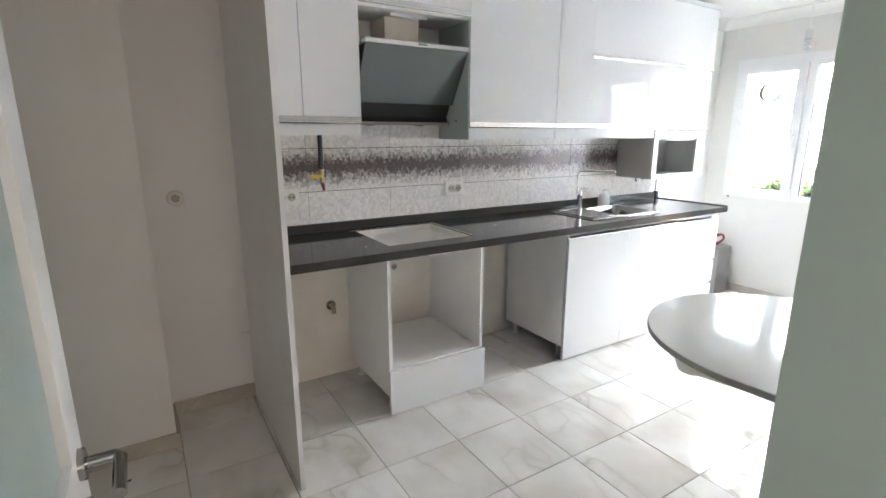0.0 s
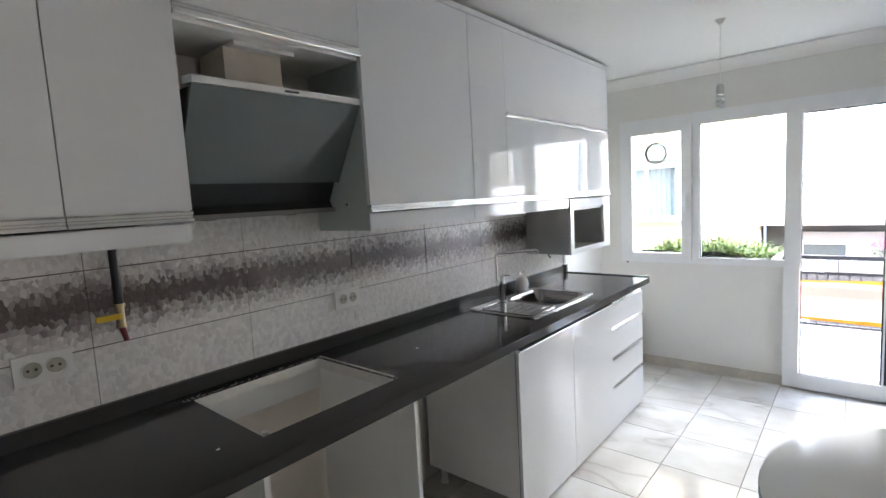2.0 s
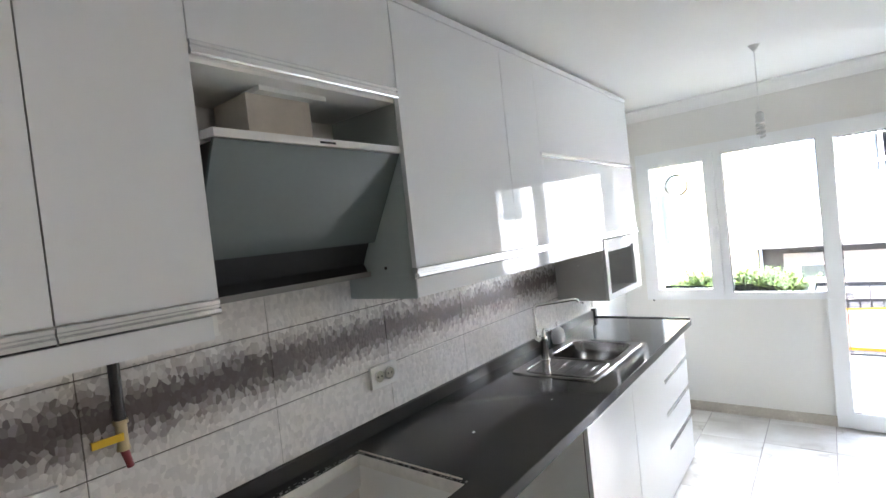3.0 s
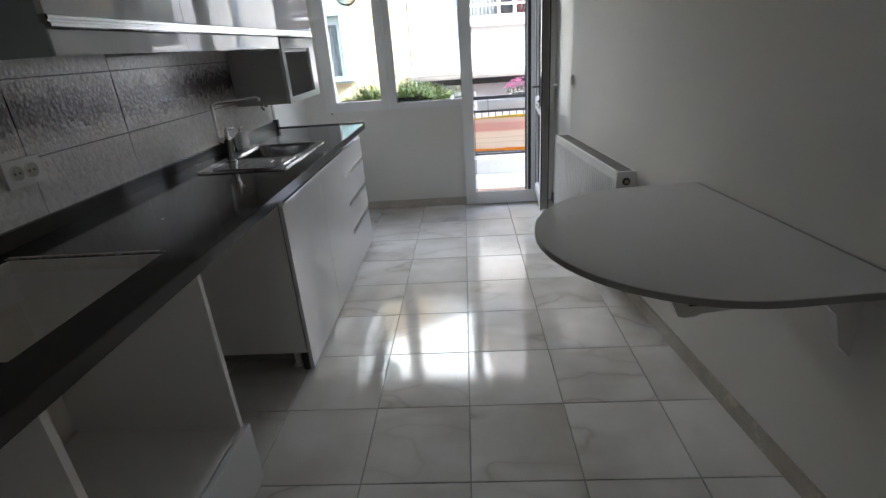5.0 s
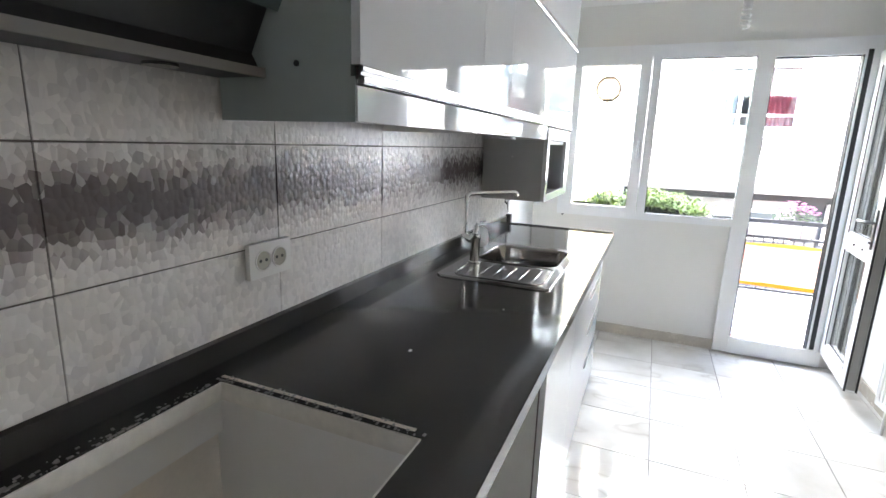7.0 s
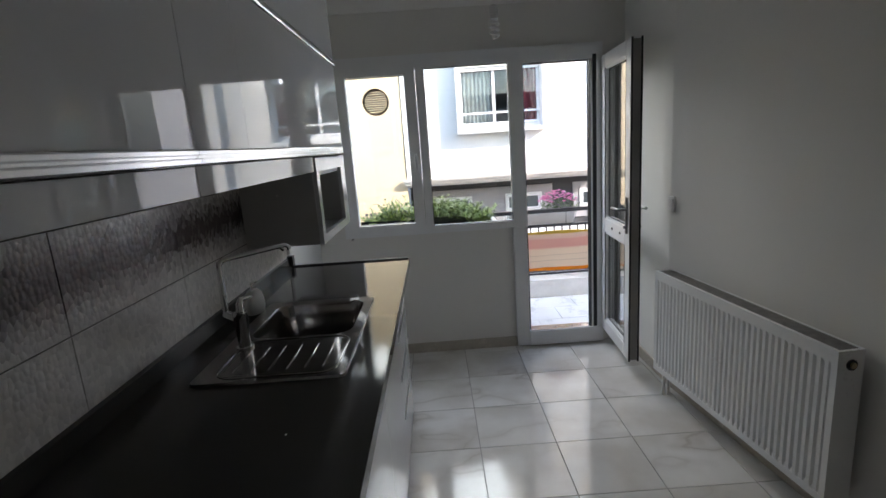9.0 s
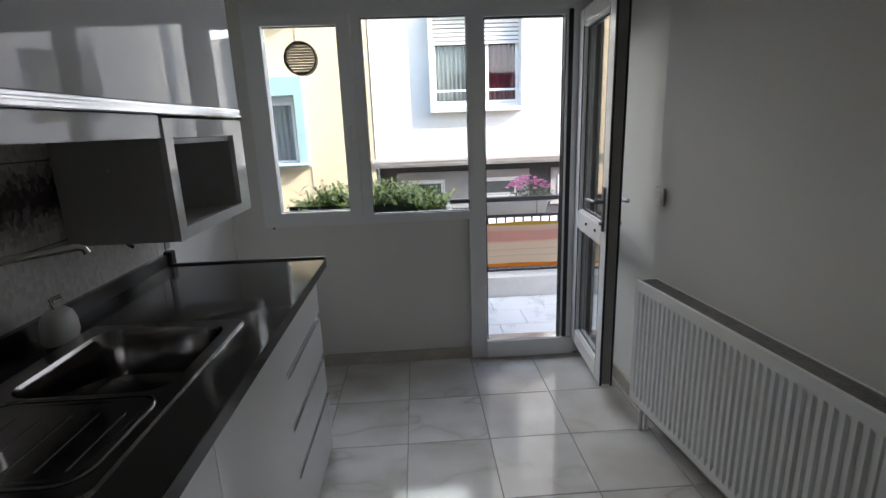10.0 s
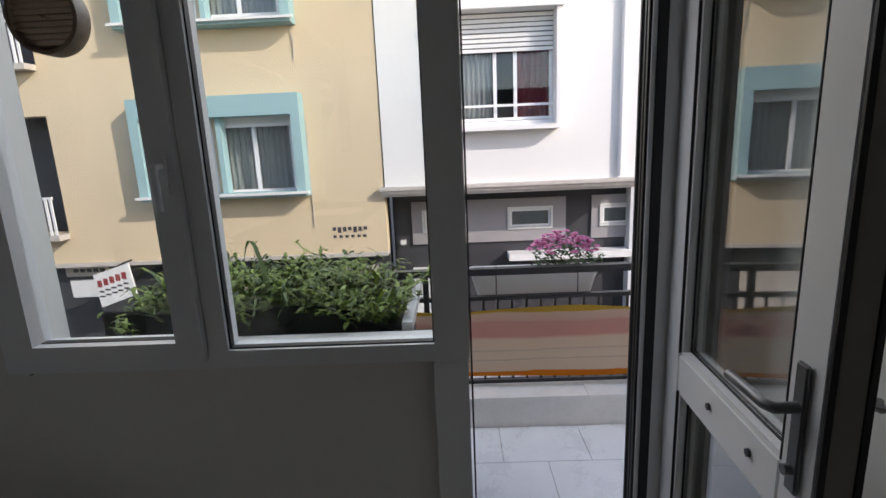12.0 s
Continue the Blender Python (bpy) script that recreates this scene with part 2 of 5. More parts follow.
M_DOORPAINT = mat("grey_green_door_paint", (0.46, 0.56, 0.54), 0.35, vary=0.01, scale=3)
M_GASKET = mat("black_gasket", (0.018, 0.018, 0.02), 0.5, vary=0.2)
M_GLASS = glass_mat("window_glass")
M_HOODGLASS = mat("grey_green_hood_glass", (0.135, 0.16, 0.155), 0.12, vary=0.05, scale=3, rough_vary=0.06)
M_BLACK = mat("black_plastic", (0.02, 0.02, 0.021), 0.4, vary=0.2)
M_BLACKMETAL = mat("black_painted_steel", (0.025, 0.025, 0.027), 0.38, vary=0.25, scale=30)
M_CARD = mat("beige_cardboard", (0.62, 0.55, 0.47), 0.8, vary=0.08, scale=8, bump=0.1)
M_PLASTIC = mat("white_plastic", (0.80, 0.79, 0.77), 0.35, vary=0.03)
M_RAD = mat("radiator_enamel", (0.80, 0.80, 0.79), 0.3, vary=0.02, scale=4)
M_RADGRILL = mat("dusty_grille", (0.24, 0.225, 0.215), 0.6, vary=0.2, scale=30)
M_TABLE = mat("white_laminate_top", (0.72, 0.715, 0.70), 0.12, vary=0.02, scale=3, rough_vary=0.08)
M_TABLE.node_tree.nodes["Principled BSDF"].inputs["Specular IOR Level"].default_value = 0.35
M_TABLE_EDGE = mat("grey_edge_band", (0.36, 0.355, 0.35), 0.5, vary=0.06)
M_YELLOW = mat("yellow_enamel", (0.80, 0.52, 0.03), 0.4)
M_RED = mat("red_plastic", (0.19, 0.014, 0.019), 0.45)
M_BRASS = mat("dull_brass", (0.45, 0.36, 0.22), 0.4, 0.9)
M_BIN = mat("grey_plastic_bin", (0.26, 0.25, 0.235), 0.5, vary=0.06)
M_BULB = mat("frosted_bulb", (0.72, 0.71, 0.69), 0.25, vary=0.04)
M_VENT = mat("brown_vent_plastic", (0.26, 0.19, 0.135), 0.5, vary=0.15)
M_BALTILE = mat("white_balcony_tile", (0.88, 0.875, 0.86), 0.3, vary=0.05, scale=5, rough_vary=0.2)
M_KERB = mat("marble_coping", (0.82, 0.80, 0.77), 0.4, vary=0.08, scale=9)
M_YFAC = mat("yellow_render", (0.66, 0.535, 0.36), 0.9, vary=0.06, scale=0.9, bump=0.3, bump_scale=70)
M_WFAC = mat("white_render", (0.77, 0.76, 0.74), 0.9, vary=0.03, scale=0.8, bump=0.25, bump_scale=70)
M_PALEGREY = mat("pale_grey_render", (0.62, 0.635, 0.66), 0.9, vary=0.05, scale=0.8, bump=0.2, bump_scale=70)
M_HANDLE = mat("grey_anodised_metal", (0.20, 0.20, 0.205), 0.42, 0.8, vary=0.08, scale=20)
# black planter front, with the shade below the leaves put into its colour
M_DARKFRONT = mat("shaded_planter_front", (0.007, 0.008, 0.007), 0.95, vary=0.3, scale=40, bump=0.4)
M_DARKFRONT.node_tree.nodes["Principled BSDF"].inputs["Specular IOR Level"].default_value = 0.05
M_TEAL = mat("pale_teal_paint", (0.30, 0.46, 0.47), 0.8, vary=0.05, scale=2)
# real cladding colour; behind house windows it stands in for the shade indoors
M_DARKFAC = mat("charcoal_cladding_and_room_dark", (0.045, 0.045, 0.05), 0.6, vary=0.15, scale=2)
M_GREYFAC = mat("grey_panel_paint", (0.33, 0.315, 0.32), 0.7, vary=0.06, scale=2)
M_STONE = mat("weathered_cornice", (0.52, 0.48, 0.44), 0.85, vary=0.15, scale=5, bump=0.3)
M_WINDARK = mat("dark_window_pane", (0.10, 0.115, 0.115), 0.06, vary=0.1)
M_CURTAIN = mat("grey_curtain", (0.34, 0.35, 0.35), 0.9, vary=0.1)
M_CURTAIN_RED = mat("dark_red_curtain", (0.16, 0.025, 0.035), 0.9, vary=0.2, scale=12)
M_SHUTTER = mat("white_shutter", (0.74, 0.74, 0.72), 0.5, vary=0.04)
M_SHUTTER_GAP = mat("grey_shutter_gap", (0.16, 0.16, 0.155), 0.7, vary=0.1)
M_ASPHALT = mat("asphalt", (0.05, 0.05, 0.052), 0.9, vary=0.2, scale=3, bump=0.4)
M_SIGN = mat("white_sign_board", (0.78, 0.78, 0.77), 0.4)
M_INK = mat("dark_ink", (0.06, 0.055, 0.06), 0.7)
M_INKRED = mat("dark_red_ink", (0.30, 0.05, 0.05), 0.7)
M_SOIL = mat("dark_soil", (0.03, 0.025, 0.02), 0.95, vary=0.3, scale=30, bump=0.5)
M_LEAF = leaf_mat("fern_leaf", (0.012, 0.04, 0.006), (0.27, 0.37, 0.06))
M_BLADE = leaf_mat("strap_leaf", (0.05, 0.10, 0.02), (0.22, 0.30, 0.09))
M_LEAF2 = leaf_mat("flower_leaf", (0.03, 0.08, 0.03), (0.11, 0.20, 0.06))
M_PETAL = leaf_mat("pink_petal", (0.66, 0.12, 0.34), (0.92, 0.46, 0.68))
M_AWNING = stripes_mat("striped_cloth", [(0.0, (0.72, 0.27, 0.02)), (0.07, (0.72, 0.27, 0.02)), (0.085, (0.78, 0.66, 0.54)), (0.24, (0.78, 0.68, 0.57)), (0.25, (0.60, 0.52, 0.45)), (0.27, (0.80, 0.70, 0.58)), (0.38, (0.78, 0.68, 0.57)), (0.39, (0.62, 0.54, 0.46)), (0.41, (0.80, 0.69, 0.57)), (0.55, (0.80, 0.68, 0.56)), (0.60, (0.74, 0.45, 0.39)), (0.80, (0.74, 0.46, 0.40)), (0.83, (0.78, 0.60, 0.52)), (0.93, (0.80, 0.66, 0.54)), (0.95, (0.68, 0.48, 0.08)), (1.0, (0.68, 0.50, 0.10))], 0.24, 0.628)
M_HALL = mat("hall_paint", (0.70, 0.68, 0.64), 0.8, vary=0.03, scale=1.5)
M_DOORGLASS = mat("frosted_teal_glass", (0.34, 0.42, 0.41), 0.35, vary=0.05)

# ---- building blocks ----
ORIGIN = {}


def box(bm, x0, x1, y0, y1, z0, z1):
    v = [bm.verts.new((x, y, z)) for z in (z0, z1) for x, y in ((x0, y0), (x1, y0), (x1, y1), (x0, y1))]
    for f in ((0, 3, 2, 1), (4, 5, 6, 7), (0, 1, 5, 4), (1, 2, 6, 5), (2, 3, 7, 6), (3, 0, 4, 7)):
        bm.faces.new([v[i] for i in f])
    return bm


def boxes(*dims):
    bm = bmesh.new()
    for d in dims:
        box(bm, *d)
    return bm


def tube(bm, pts, r, n=10):
    """A round bar along a line of points."""
    rings = []
    pts = [Vector(p) for p in pts]
    for i, p in enumerate(pts):
        d = (pts[min(i + 1, len(pts) - 1)] - pts[max(i - 1, 0)]).normalized()
        a = d.orthogonal().normalized() if abs(d.z) > 0.9 else d.cross(Vector((0, 0, 1))).normalized()
        c = d.cross(a)
        rr = r[i] if isinstance(r, (list, tuple)) else r
        rings.append([bm.verts.new(p + a * rr * math.cos(k * math.tau / n) + c * rr * math.sin(k * math.tau / n)) for k in range(n)])
    for q, w in zip(rings, rings[1:]):
        # keep neighbouring rings in step
        s = min(range(n), key=lambda k: (w[k].co - w[0].co - (q[0].co - w[0].co)).length)
        for k in range(n):
            bm.faces.new((q[k], q[(k + 1) % n], w[(k + 1 + s) % n], w[(k + s) % n]))
    bm.faces.new(rings[0][::-1])
    bm.faces.new(rings[-1])
    return bm


def prism(bm, outline, axis, a, b):
    """An outline of (u, v) pulled along an axis from a to b; u, v are the two other axes in order."""
    def at(u, v, w):
        return {"x": (w, u, v), "y": (u, w, v), "z": (u, v, w)}[axis]
    lo, hi = [bm.verts.new(at(u, v, a)) for u, v in outline], [bm.verts.new(at(u, v, b)) for u, v in outline]
    n = len(outline)
    for k in range(n):
        bm.faces.new((lo[k], lo[(k + 1) % n], hi[(k + 1) % n], hi[k]))
    bm.faces.new(lo[::-1])
    bm.faces.new(hi)
    return bm


def thing(name, at, label, category, group="", kind="", rz=0.0, local=False, shift=(0, 0, 0)):
    """An Empty that holds a thing's parts; shift moves it whole from where the parts are laid out."""
    ob = new(name)
    ob.empty_display_size = 0.1
    ob.matrix_basis = pose(at[0] + shift[0], at[1] + shift[1], at[2] + shift[2], 0, 0, rz)
    ORIGIN[ob.name] = Vector((0, 0, 0)) if local else Vector(at)
    return tagged(ob, label, category, group, kind)


def part(name, bm, material, parent=None, label="", bevel=0.0, smooth=False, kind="", category=""):
    o = ORIGIN[parent.name] if parent is not None else Vector((0, 0, 0))
    if bevel:
        bmesh.ops.bevel(bm, geom=[e for e in bm.edges if e.is_manifold and e.calc_face_angle(0) > 0.6], offset=bevel, segments=2, affect="EDGES", clamp_overlap=True)
    bmesh.ops.recalc_face_normals(bm, faces=bm.faces)
    bmesh.ops.translate(bm, verts=bm.verts, vec=-o)
    me = bpy.data.meshes.new(name)
    bm.to_mesh(me)
    bm.free()
    me.materials.append(material)
    if smooth:
        for p in me.polygons:
            p.use_smooth = True
        me.set_sharp_from_angle(angle=radians(40))
    ob = new(name, me)
    if parent is not None:
        ob.parent = parent
        ORIGIN[ob.name] = o
    return tagged(ob, label, category, "", kind)


def solid(name, bm, material, label, category, bevel=0.0, kind="structure", smooth=False):
    ob = part(name, bm, material, None, label, bevel, smooth, kind, category)
    ORIGIN[ob.name] = Vector((0, 0, 0))
    return ob
# ---- the room ----
YB, CEIL, XW = 3.53, 2.49, 5.86          # back wall, ceiling, inner face of the window wall
CORNER = (5.15, 1.345)                   # where the long side wall bends
SLOPE = 0.0988                           # and how it leans away


def side_y(x):
    return CORNER[1] - SLOPE * (CORNER[0] - x)


floor = solid("floor", boxes((-0.1, 5.9, -0.8, 3.7, -0.12, -0.006)), M_GROUT, "glazed white marble-look floor tiles with brown veins", "floor")
ceiling = solid("ceiling", boxes((-0.2, 6.1, -0.8, 3.75, CEIL, CEIL + 0.2)), M_CEIL, "plain white painted plaster ceiling", "ceiling")
wall_north = solid("wall_north", boxes((1.09, 6.1, YB + 0.008, YB + 0.2, 0, CEIL)), M_WALL_WHITE, "white kitchen wall with a tiled backsplash", "wall")
wall_pier = solid("wall_pier", boxes((-0.1, 1.09, 3.22, YB + 0.2, 0, CEIL)), M_WALL, "cream painted wall pier beside a shallow niche", "wall")
wall_west = solid("wall_west", boxes((-0.3, -0.1, -0.8, 3.73, 0, CEIL)), M_WALL, "cream painted end wall", "wall")
soffit = solid("wall_soffit", boxes((-0.1, 1.511, 2.62, YB + 0.008, 2.12, CEIL)), M_WALL, "cream boxed-in soffit over the niche", "wall")
hall_wall = solid("wall_hall", boxes((-0.1, 0.65, -1.0, -0.8, 0, CEIL), (2.05, 3.0, -1.0, -0.8, 0, CEIL), (0.65, 2.05, -1.0, -0.8, 0, 0.75), (0.65, 2.05, -1.0, -0.8, 2.15, CEIL), (3.0, 3.2, -1.0, 1.0, 0, CEIL)), M_HALL, "plain cream hall wall with a window opening", "wall")
solid("window_2", boxes((0.65, 2.05, -0.97, -0.94, 0.75, 2.15)), M_DOORGLASS, "frosted hall window", "window")
# long side wall: straight by the window, leaning beyond the bend, with the hall doorway
DOOR_X0, DOOR_X1, DOOR_H = 0.84, 1.79, 2.08
bm = bmesh.new()
prism(bm, [(5.88, 1.34), CORNER, (DOOR_X1, side_y(DOOR_X1)), (DOOR_X1, side_y(DOOR_X1) - 0.16), (5.88, 1.1)], "z", 0, CEIL)
prism(bm, [(DOOR_X0, side_y(DOOR_X0)), (-0.1, side_y(-0.1)), (-0.1, side_y(-0.1) - 0.16), (DOOR_X0, side_y(DOOR_X0) - 0.16)], "z", 0, CEIL)
prism(bm, [(DOOR_X1, side_y(DOOR_X1)), (DOOR_X0, side_y(DOOR_X0)), (DOOR_X0, side_y(DOOR_X0) - 0.16), (DOOR_X1, side_y(DOOR_X1) - 0.16)], "z", DOOR_H, CEIL)
wall_south = solid("wall_south", bm, M_WALL, "long cream painted wall bending slightly by the window", "wall")
# window wall
FY0, FY1, FZ0, FZ1 = 1.505, 3.342, 0.913, 2.125
wall_east = solid("wall_east", boxes((XW, 6.06, FY1, 3.73, 0, CEIL), (XW, 6.06, 2.14, FY1, 0, FZ0), (XW, 6.06, 1.2, FY0, 0, CEIL), (XW, 6.06, FY0, FY1, FZ1, CEIL), (XW, 6.06, FY0, 2.14, -0.1, 0.012)), M_WALL, "pale cream painted window wall", "wall")
# coved cornice round the ceiling
cove = [(0, 0), (0, -0.085), (0.012, -0.085), (0.02, -0.06), (0.045, -0.03), (0.075, -0.018), (0.09, -0.012), (0.09, 0)]
bm = bmesh.new()
v = [[bm.verts.new((XW - u, y, CEIL + w)) for u, w in cove] for y in (1.34, YB)]
for k in range(len(cove)):
    bm.faces.new((v[0][k], v[0][(k + 1) % 8], v[1][(k + 1) % 8], v[1][k]))
v = [[bm.verts.new((x, side_y(x) + u, CEIL + w)) for u, w in cove] for x in (-0.1, CORNER[0])]
v.append([bm.verts.new((XW, 1.34 + u, CEIL + w)) for u, w in cove])
for q, w in zip(v, v[1:]):
    for k in range(len(cove)):
        bm.faces.new((q[k], q[(k + 1) % 8], w[(k + 1) % 8], w[k]))
v = [[bm.verts.new((x, YB + 0.008 - u, CEIL + w)) for u, w in cove] for x in (5.18, XW)]
for k in range(len(cove)):
    bm.faces.new((v[0][k], v[0][(k + 1) % 8], v[1][(k + 1) % 8], v[1][k]))
solid("cornice_trim", bm, M_CEIL, "white coved plaster cornice", "cornice", kind="structure", smooth=True)
# skirting
SK = 0.075
bm = boxes((XW - 0.012, XW, 2.14, YB, 0, SK), (1.10, 1.511, YB - 0.008, YB + 0.008, 0, SK), (1.09, 1.102, 3.222, YB - 0.008, 0, SK), (-0.1, 1.102, 3.206, 3.22, 0, SK), (5.07, XW - 0.012, YB - 0.006, YB + 0.008, 0, SK))
for a, b in (((5.86, 1.34), CORNER), (CORNER, (DOOR_X1 + 0.06, side_y(DOOR_X1 + 0.06)))):
    prism(bm, [a, b, (b[0], b[1] + 0.012), (a[0], a[1] + 0.012)], "z", 0, SK)
solid("baseboard", bm, M_SKIRT, "beige marble tile skirting along the walls", "baseboard", bevel=0.002)

# ---- window and balcony door ----
X0, X1 = 5.825, 5.895


def ring(bm, x0, x1, y0, y1, z0, z1, w, wz=None):
    """A rectangular frame in the window plane with members of width w."""
    wz = wz or w
    box(bm, x0, x1, y0, y0 + w, z0, z1)
    box(bm, x0, x1, y1 - w, y1, z0, z1)
    box(bm, x0, x1, y0 + w, y1 - w, z0, z0 + wz)
    box(bm, x0, x1, y0 + w, y1 - w, z1 - wz, z1)
    return bm


window = thing("window_1", (XW, 2.74, FZ0), "white plastic window with a small casement and a fixed light", "window", kind="structure")
part("window_frame", boxes((X0, X1, 2.045, 2.141, FZ0, FZ1), (X0, X1, 2.141, FY1, FZ0, 0.963), (X0, X1, 2.141, FY1, 2.033, FZ1), (X0, X1, 2.71, 2.765, 0.963, 2.033), (X0, X1, 3.292, FY1, 0.963, 2.033)), M_PVC, window, bevel=0.005)
sash = part("casement_sash", ring(bmesh.new(), X0 - 0.022, X1 - 0.02, 2.768, 3.308, 0.940, 2.055, 0.072, 0.058), M_PVC, window, bevel=0.006)
part("handle", tube(boxes((X0 - 0.03, X0 - 0.0225, 2.788, 2.814, 1.40, 1.50)), [(X0 - 0.03, 2.80, 1.47), (X0 - 0.055, 2.80, 1.47), (X0 - 0.06, 2.80, 1.455), (X0 - 0.06, 2.80, 1.36)], 0.009), M_PVC, sash, bevel=0.002, smooth=True)
part("gasket", ring(bmesh.new(), X0 + 0.008, X0 + 0.03, 2.838, 3.2505, 0.995, 2.0, 0.005), M_GASKET, sash)
part("gasket", ring(bmesh.new(), X0 + 0.012, X0 + 0.034, 2.139, 2.712, 0.961, 2.035, 0.006), M_GASKET, window)
for y0, y1, z0, z1 in ((2.842, 3.2465, 0.999, 1.996), (2.1435, 2.7075, 0.9655, 2.0305)):
    p = part("pane", boxes((X0 + 0.018, X0 + 0.022, y0, y1, z0, z1)), M_GLASS, window)
    p.visible_shadow = False
bm = boxes((X1 + 0.002, 6.10, 2.14, 3.34, 0.86, 0.90))
part("window_sill", bm, M_DARKFAC, window, bevel=0.004)
part("hole_cover", tube(bmesh.new(), [(5.86, 3.30, 0.905), (5.85, 3.30, 0.905)], 0.008), M_BLACK, window)

vent = thing("window_vent", (5.84, 3.043, 1.836), "round brown louvred ventilator set in the window glass", "vent")
bm = bmesh.new()
n = 40
for r0, r1, x0, x1 in ((0.078, 0.088, 5.815, 5.862),):
    vv = [[bm.verts.new((x, 3.043 + r * math.cos(k * math.tau / n), 1.836 + r * math.sin(k * math.tau / n))) for k in range(n)] for x, r in ((x0, r0), (x0, r1), (x1, r1), (x1, r0))]
    for a in range(4):
        for k in range(n):
            bm.faces.new((vv[a][k], vv[a][(k + 1) % n], vv[(a + 1) % 4][(k + 1) % n], vv[(a + 1) % 4][k]))
part("rim", bm, M_VENT, vent, smooth=True)
for k in range(-5, 6):
    z = 1.836 + k * 0.0142
    w = math.sqrt(max(0, 0.079 ** 2 - (k * 0.0142) ** 2))
    bm = bmesh.new()
    prism(bm, [(5.818, z + 0.0015), (5.820, z + 0.0045), (5.852, z + 0.0000), (5.850, z - 0.0030)], "y", 3.043 - w, 3.043 + w)
    part("slat", bm, M_VENT, vent)
part("hub", tube(bmesh.new(), [(5.819, 3.043, 1.836), (5.856, 3.043, 1.836)], 0.004), M_VENT, vent, smooth=True)

door = thing("door_1", (XW, 1.78, 0.0), "white plastic balcony door standing open into the kitchen", "door", kind="structure")
dframe = part("door_frame", boxes((X0, X1, 2.050, 2.145, 0.012, FZ0 - 0.0005), (X0, X1, 1.505, 1.585, 0.124, FZ1), (X0, X1, 1.585, 2.045, 2.022, FZ1), (X0 - 0.012, X1, 1.505, 2.050, 0.012, 0.122)), M_PVC, door, bevel=0.005)
part("sill_strip", boxes((X0 - 0.002, X1 + 0.01, 1.586, 2.046, 0.1225, 0.128)), M_CHROME, dframe)
part("gasket", boxes((X0 - 0.0025, X0 - 0.0005, 1.548, 1.574, 0.126, 2.05), (X0 + 0.006, X0 + 0.016, 1.5855, 1.592, 0.129, 2.020), (X0 + 0.026, X0 + 0.034, 1.5855, 1.592, 0.129, 2.020), (X1 - 0.020, X1 - 0.012, 1.5855, 1.594, 0.129, 2.020), (X0 + 0.02, X1 - 0.02, 2.038, 2.0425, 0.129, 2.020), (X0 + 0.02, X1 - 0.02, 1.60, 2.035, 2.014, 2.0215)), M_GASKET, dframe)
LX0, LX1, LY0, LY1, LZ0, LZ1 = 5.222, 5.822, 1.450, 1.514, 0.115, 2.033
SWING = Matrix.Rotation(radians(-3.5), 3, "Z")


def leaf_ring(bm, x0, x1, z0, z1, w):
    box(bm, x0, x0 + w, LY0, LY1, z0, z1)
    box(bm, x1 - w, x1, LY0, LY1, z0, z1)
    return bm


def swung(name, bm, *rest, **more):
    """A part of the open leaf, turned about the hinge side."""
    bmesh.ops.rotate(bm, verts=bm.verts, cent=(5.822, 1.484, 0.0), matrix=SWING)
    return part(name, bm, *rest, **more)


bm = leaf_ring(bmesh.new(), LX0, LX1, LZ0, LZ1, 0.085)
for z0, z1 in ((LZ0, 0.205), (0.85, 0.952), (1.945, LZ1)):
    box(bm, LX0 + 0.085, LX1 - 0.085, LY0, LY1, z0, z1)
leaf = swung("leaf", bm, M_PVC, door, bevel=0.005)
swung("lock_edge", boxes((LX0 - 0.004, LX0 - 0.0005, LY0 + 0.012, LY1 - 0.012, LZ0 + 0.01, LZ1 - 0.01)), M_BIN, leaf, "grey lock edge")
swung("edge_gasket", boxes((LX0 - 0.006, LX0 - 0.0005, LY0, LY0 + 0.010, LZ0, LZ1), (LX0 - 0.006, LX0 - 0.0005, LY1 - 0.01, LY1, LZ0, LZ1)), M_GASKET, leaf)
for z0, z1 in ((0.205, 0.85), (0.952, 1.945)):
    p = swung("pane", boxes((LX0 + 0.086, LX1 - 0.086, 1.482, 1.486, z0 + 0.001, z1 - 0.001)), M_GLASS, leaf)
    p.visible_shadow = False
    bm = bmesh.new()
    for x in (LX0 + 0.0855, LX1 - 0.0935):
        box(bm, x, x + 0.008, LY0 + 0.006, LY1 - 0.006, z0 + 0.001, z1 - 0.001)
    box(bm, LX0 + 0.094, LX1 - 0.094, LY0 + 0.006, LY1 - 0.006, z0 + 0.001, z0 + 0.008)
    box(bm, LX0 + 0.094, LX1 - 0.094, LY0 + 0.006, LY1 - 0.006, z1 - 0.008, z1 - 0.001)
    swung("glazing_bead", bm, M_PVC, leaf)
    bm = bmesh.new()
    for y in (1.4775, 1.487):
        for x in (LX0 + 0.094, LX1 - 0.0985):
            box(bm, x, x + 0.0045, y, y + 0.0035, z0 + 0.009, z1 - 0.009)
        for z in (z0 + 0.0085, z1 - 0.0125):
            box(bm, LX0 + 0.099, LX1 - 0.099, y, y + 0.0035, z, z + 0.004)
    for x in (LX0 + 0.0835, LX1 - 0.0855):
        box(bm, x, x + 0.002, LY1 - 0.0055, LY1 + 0.0006, z0 + 0.001, z1 - 0.001)
    swung("pane_gasket", bm, M_GASKET, leaf)
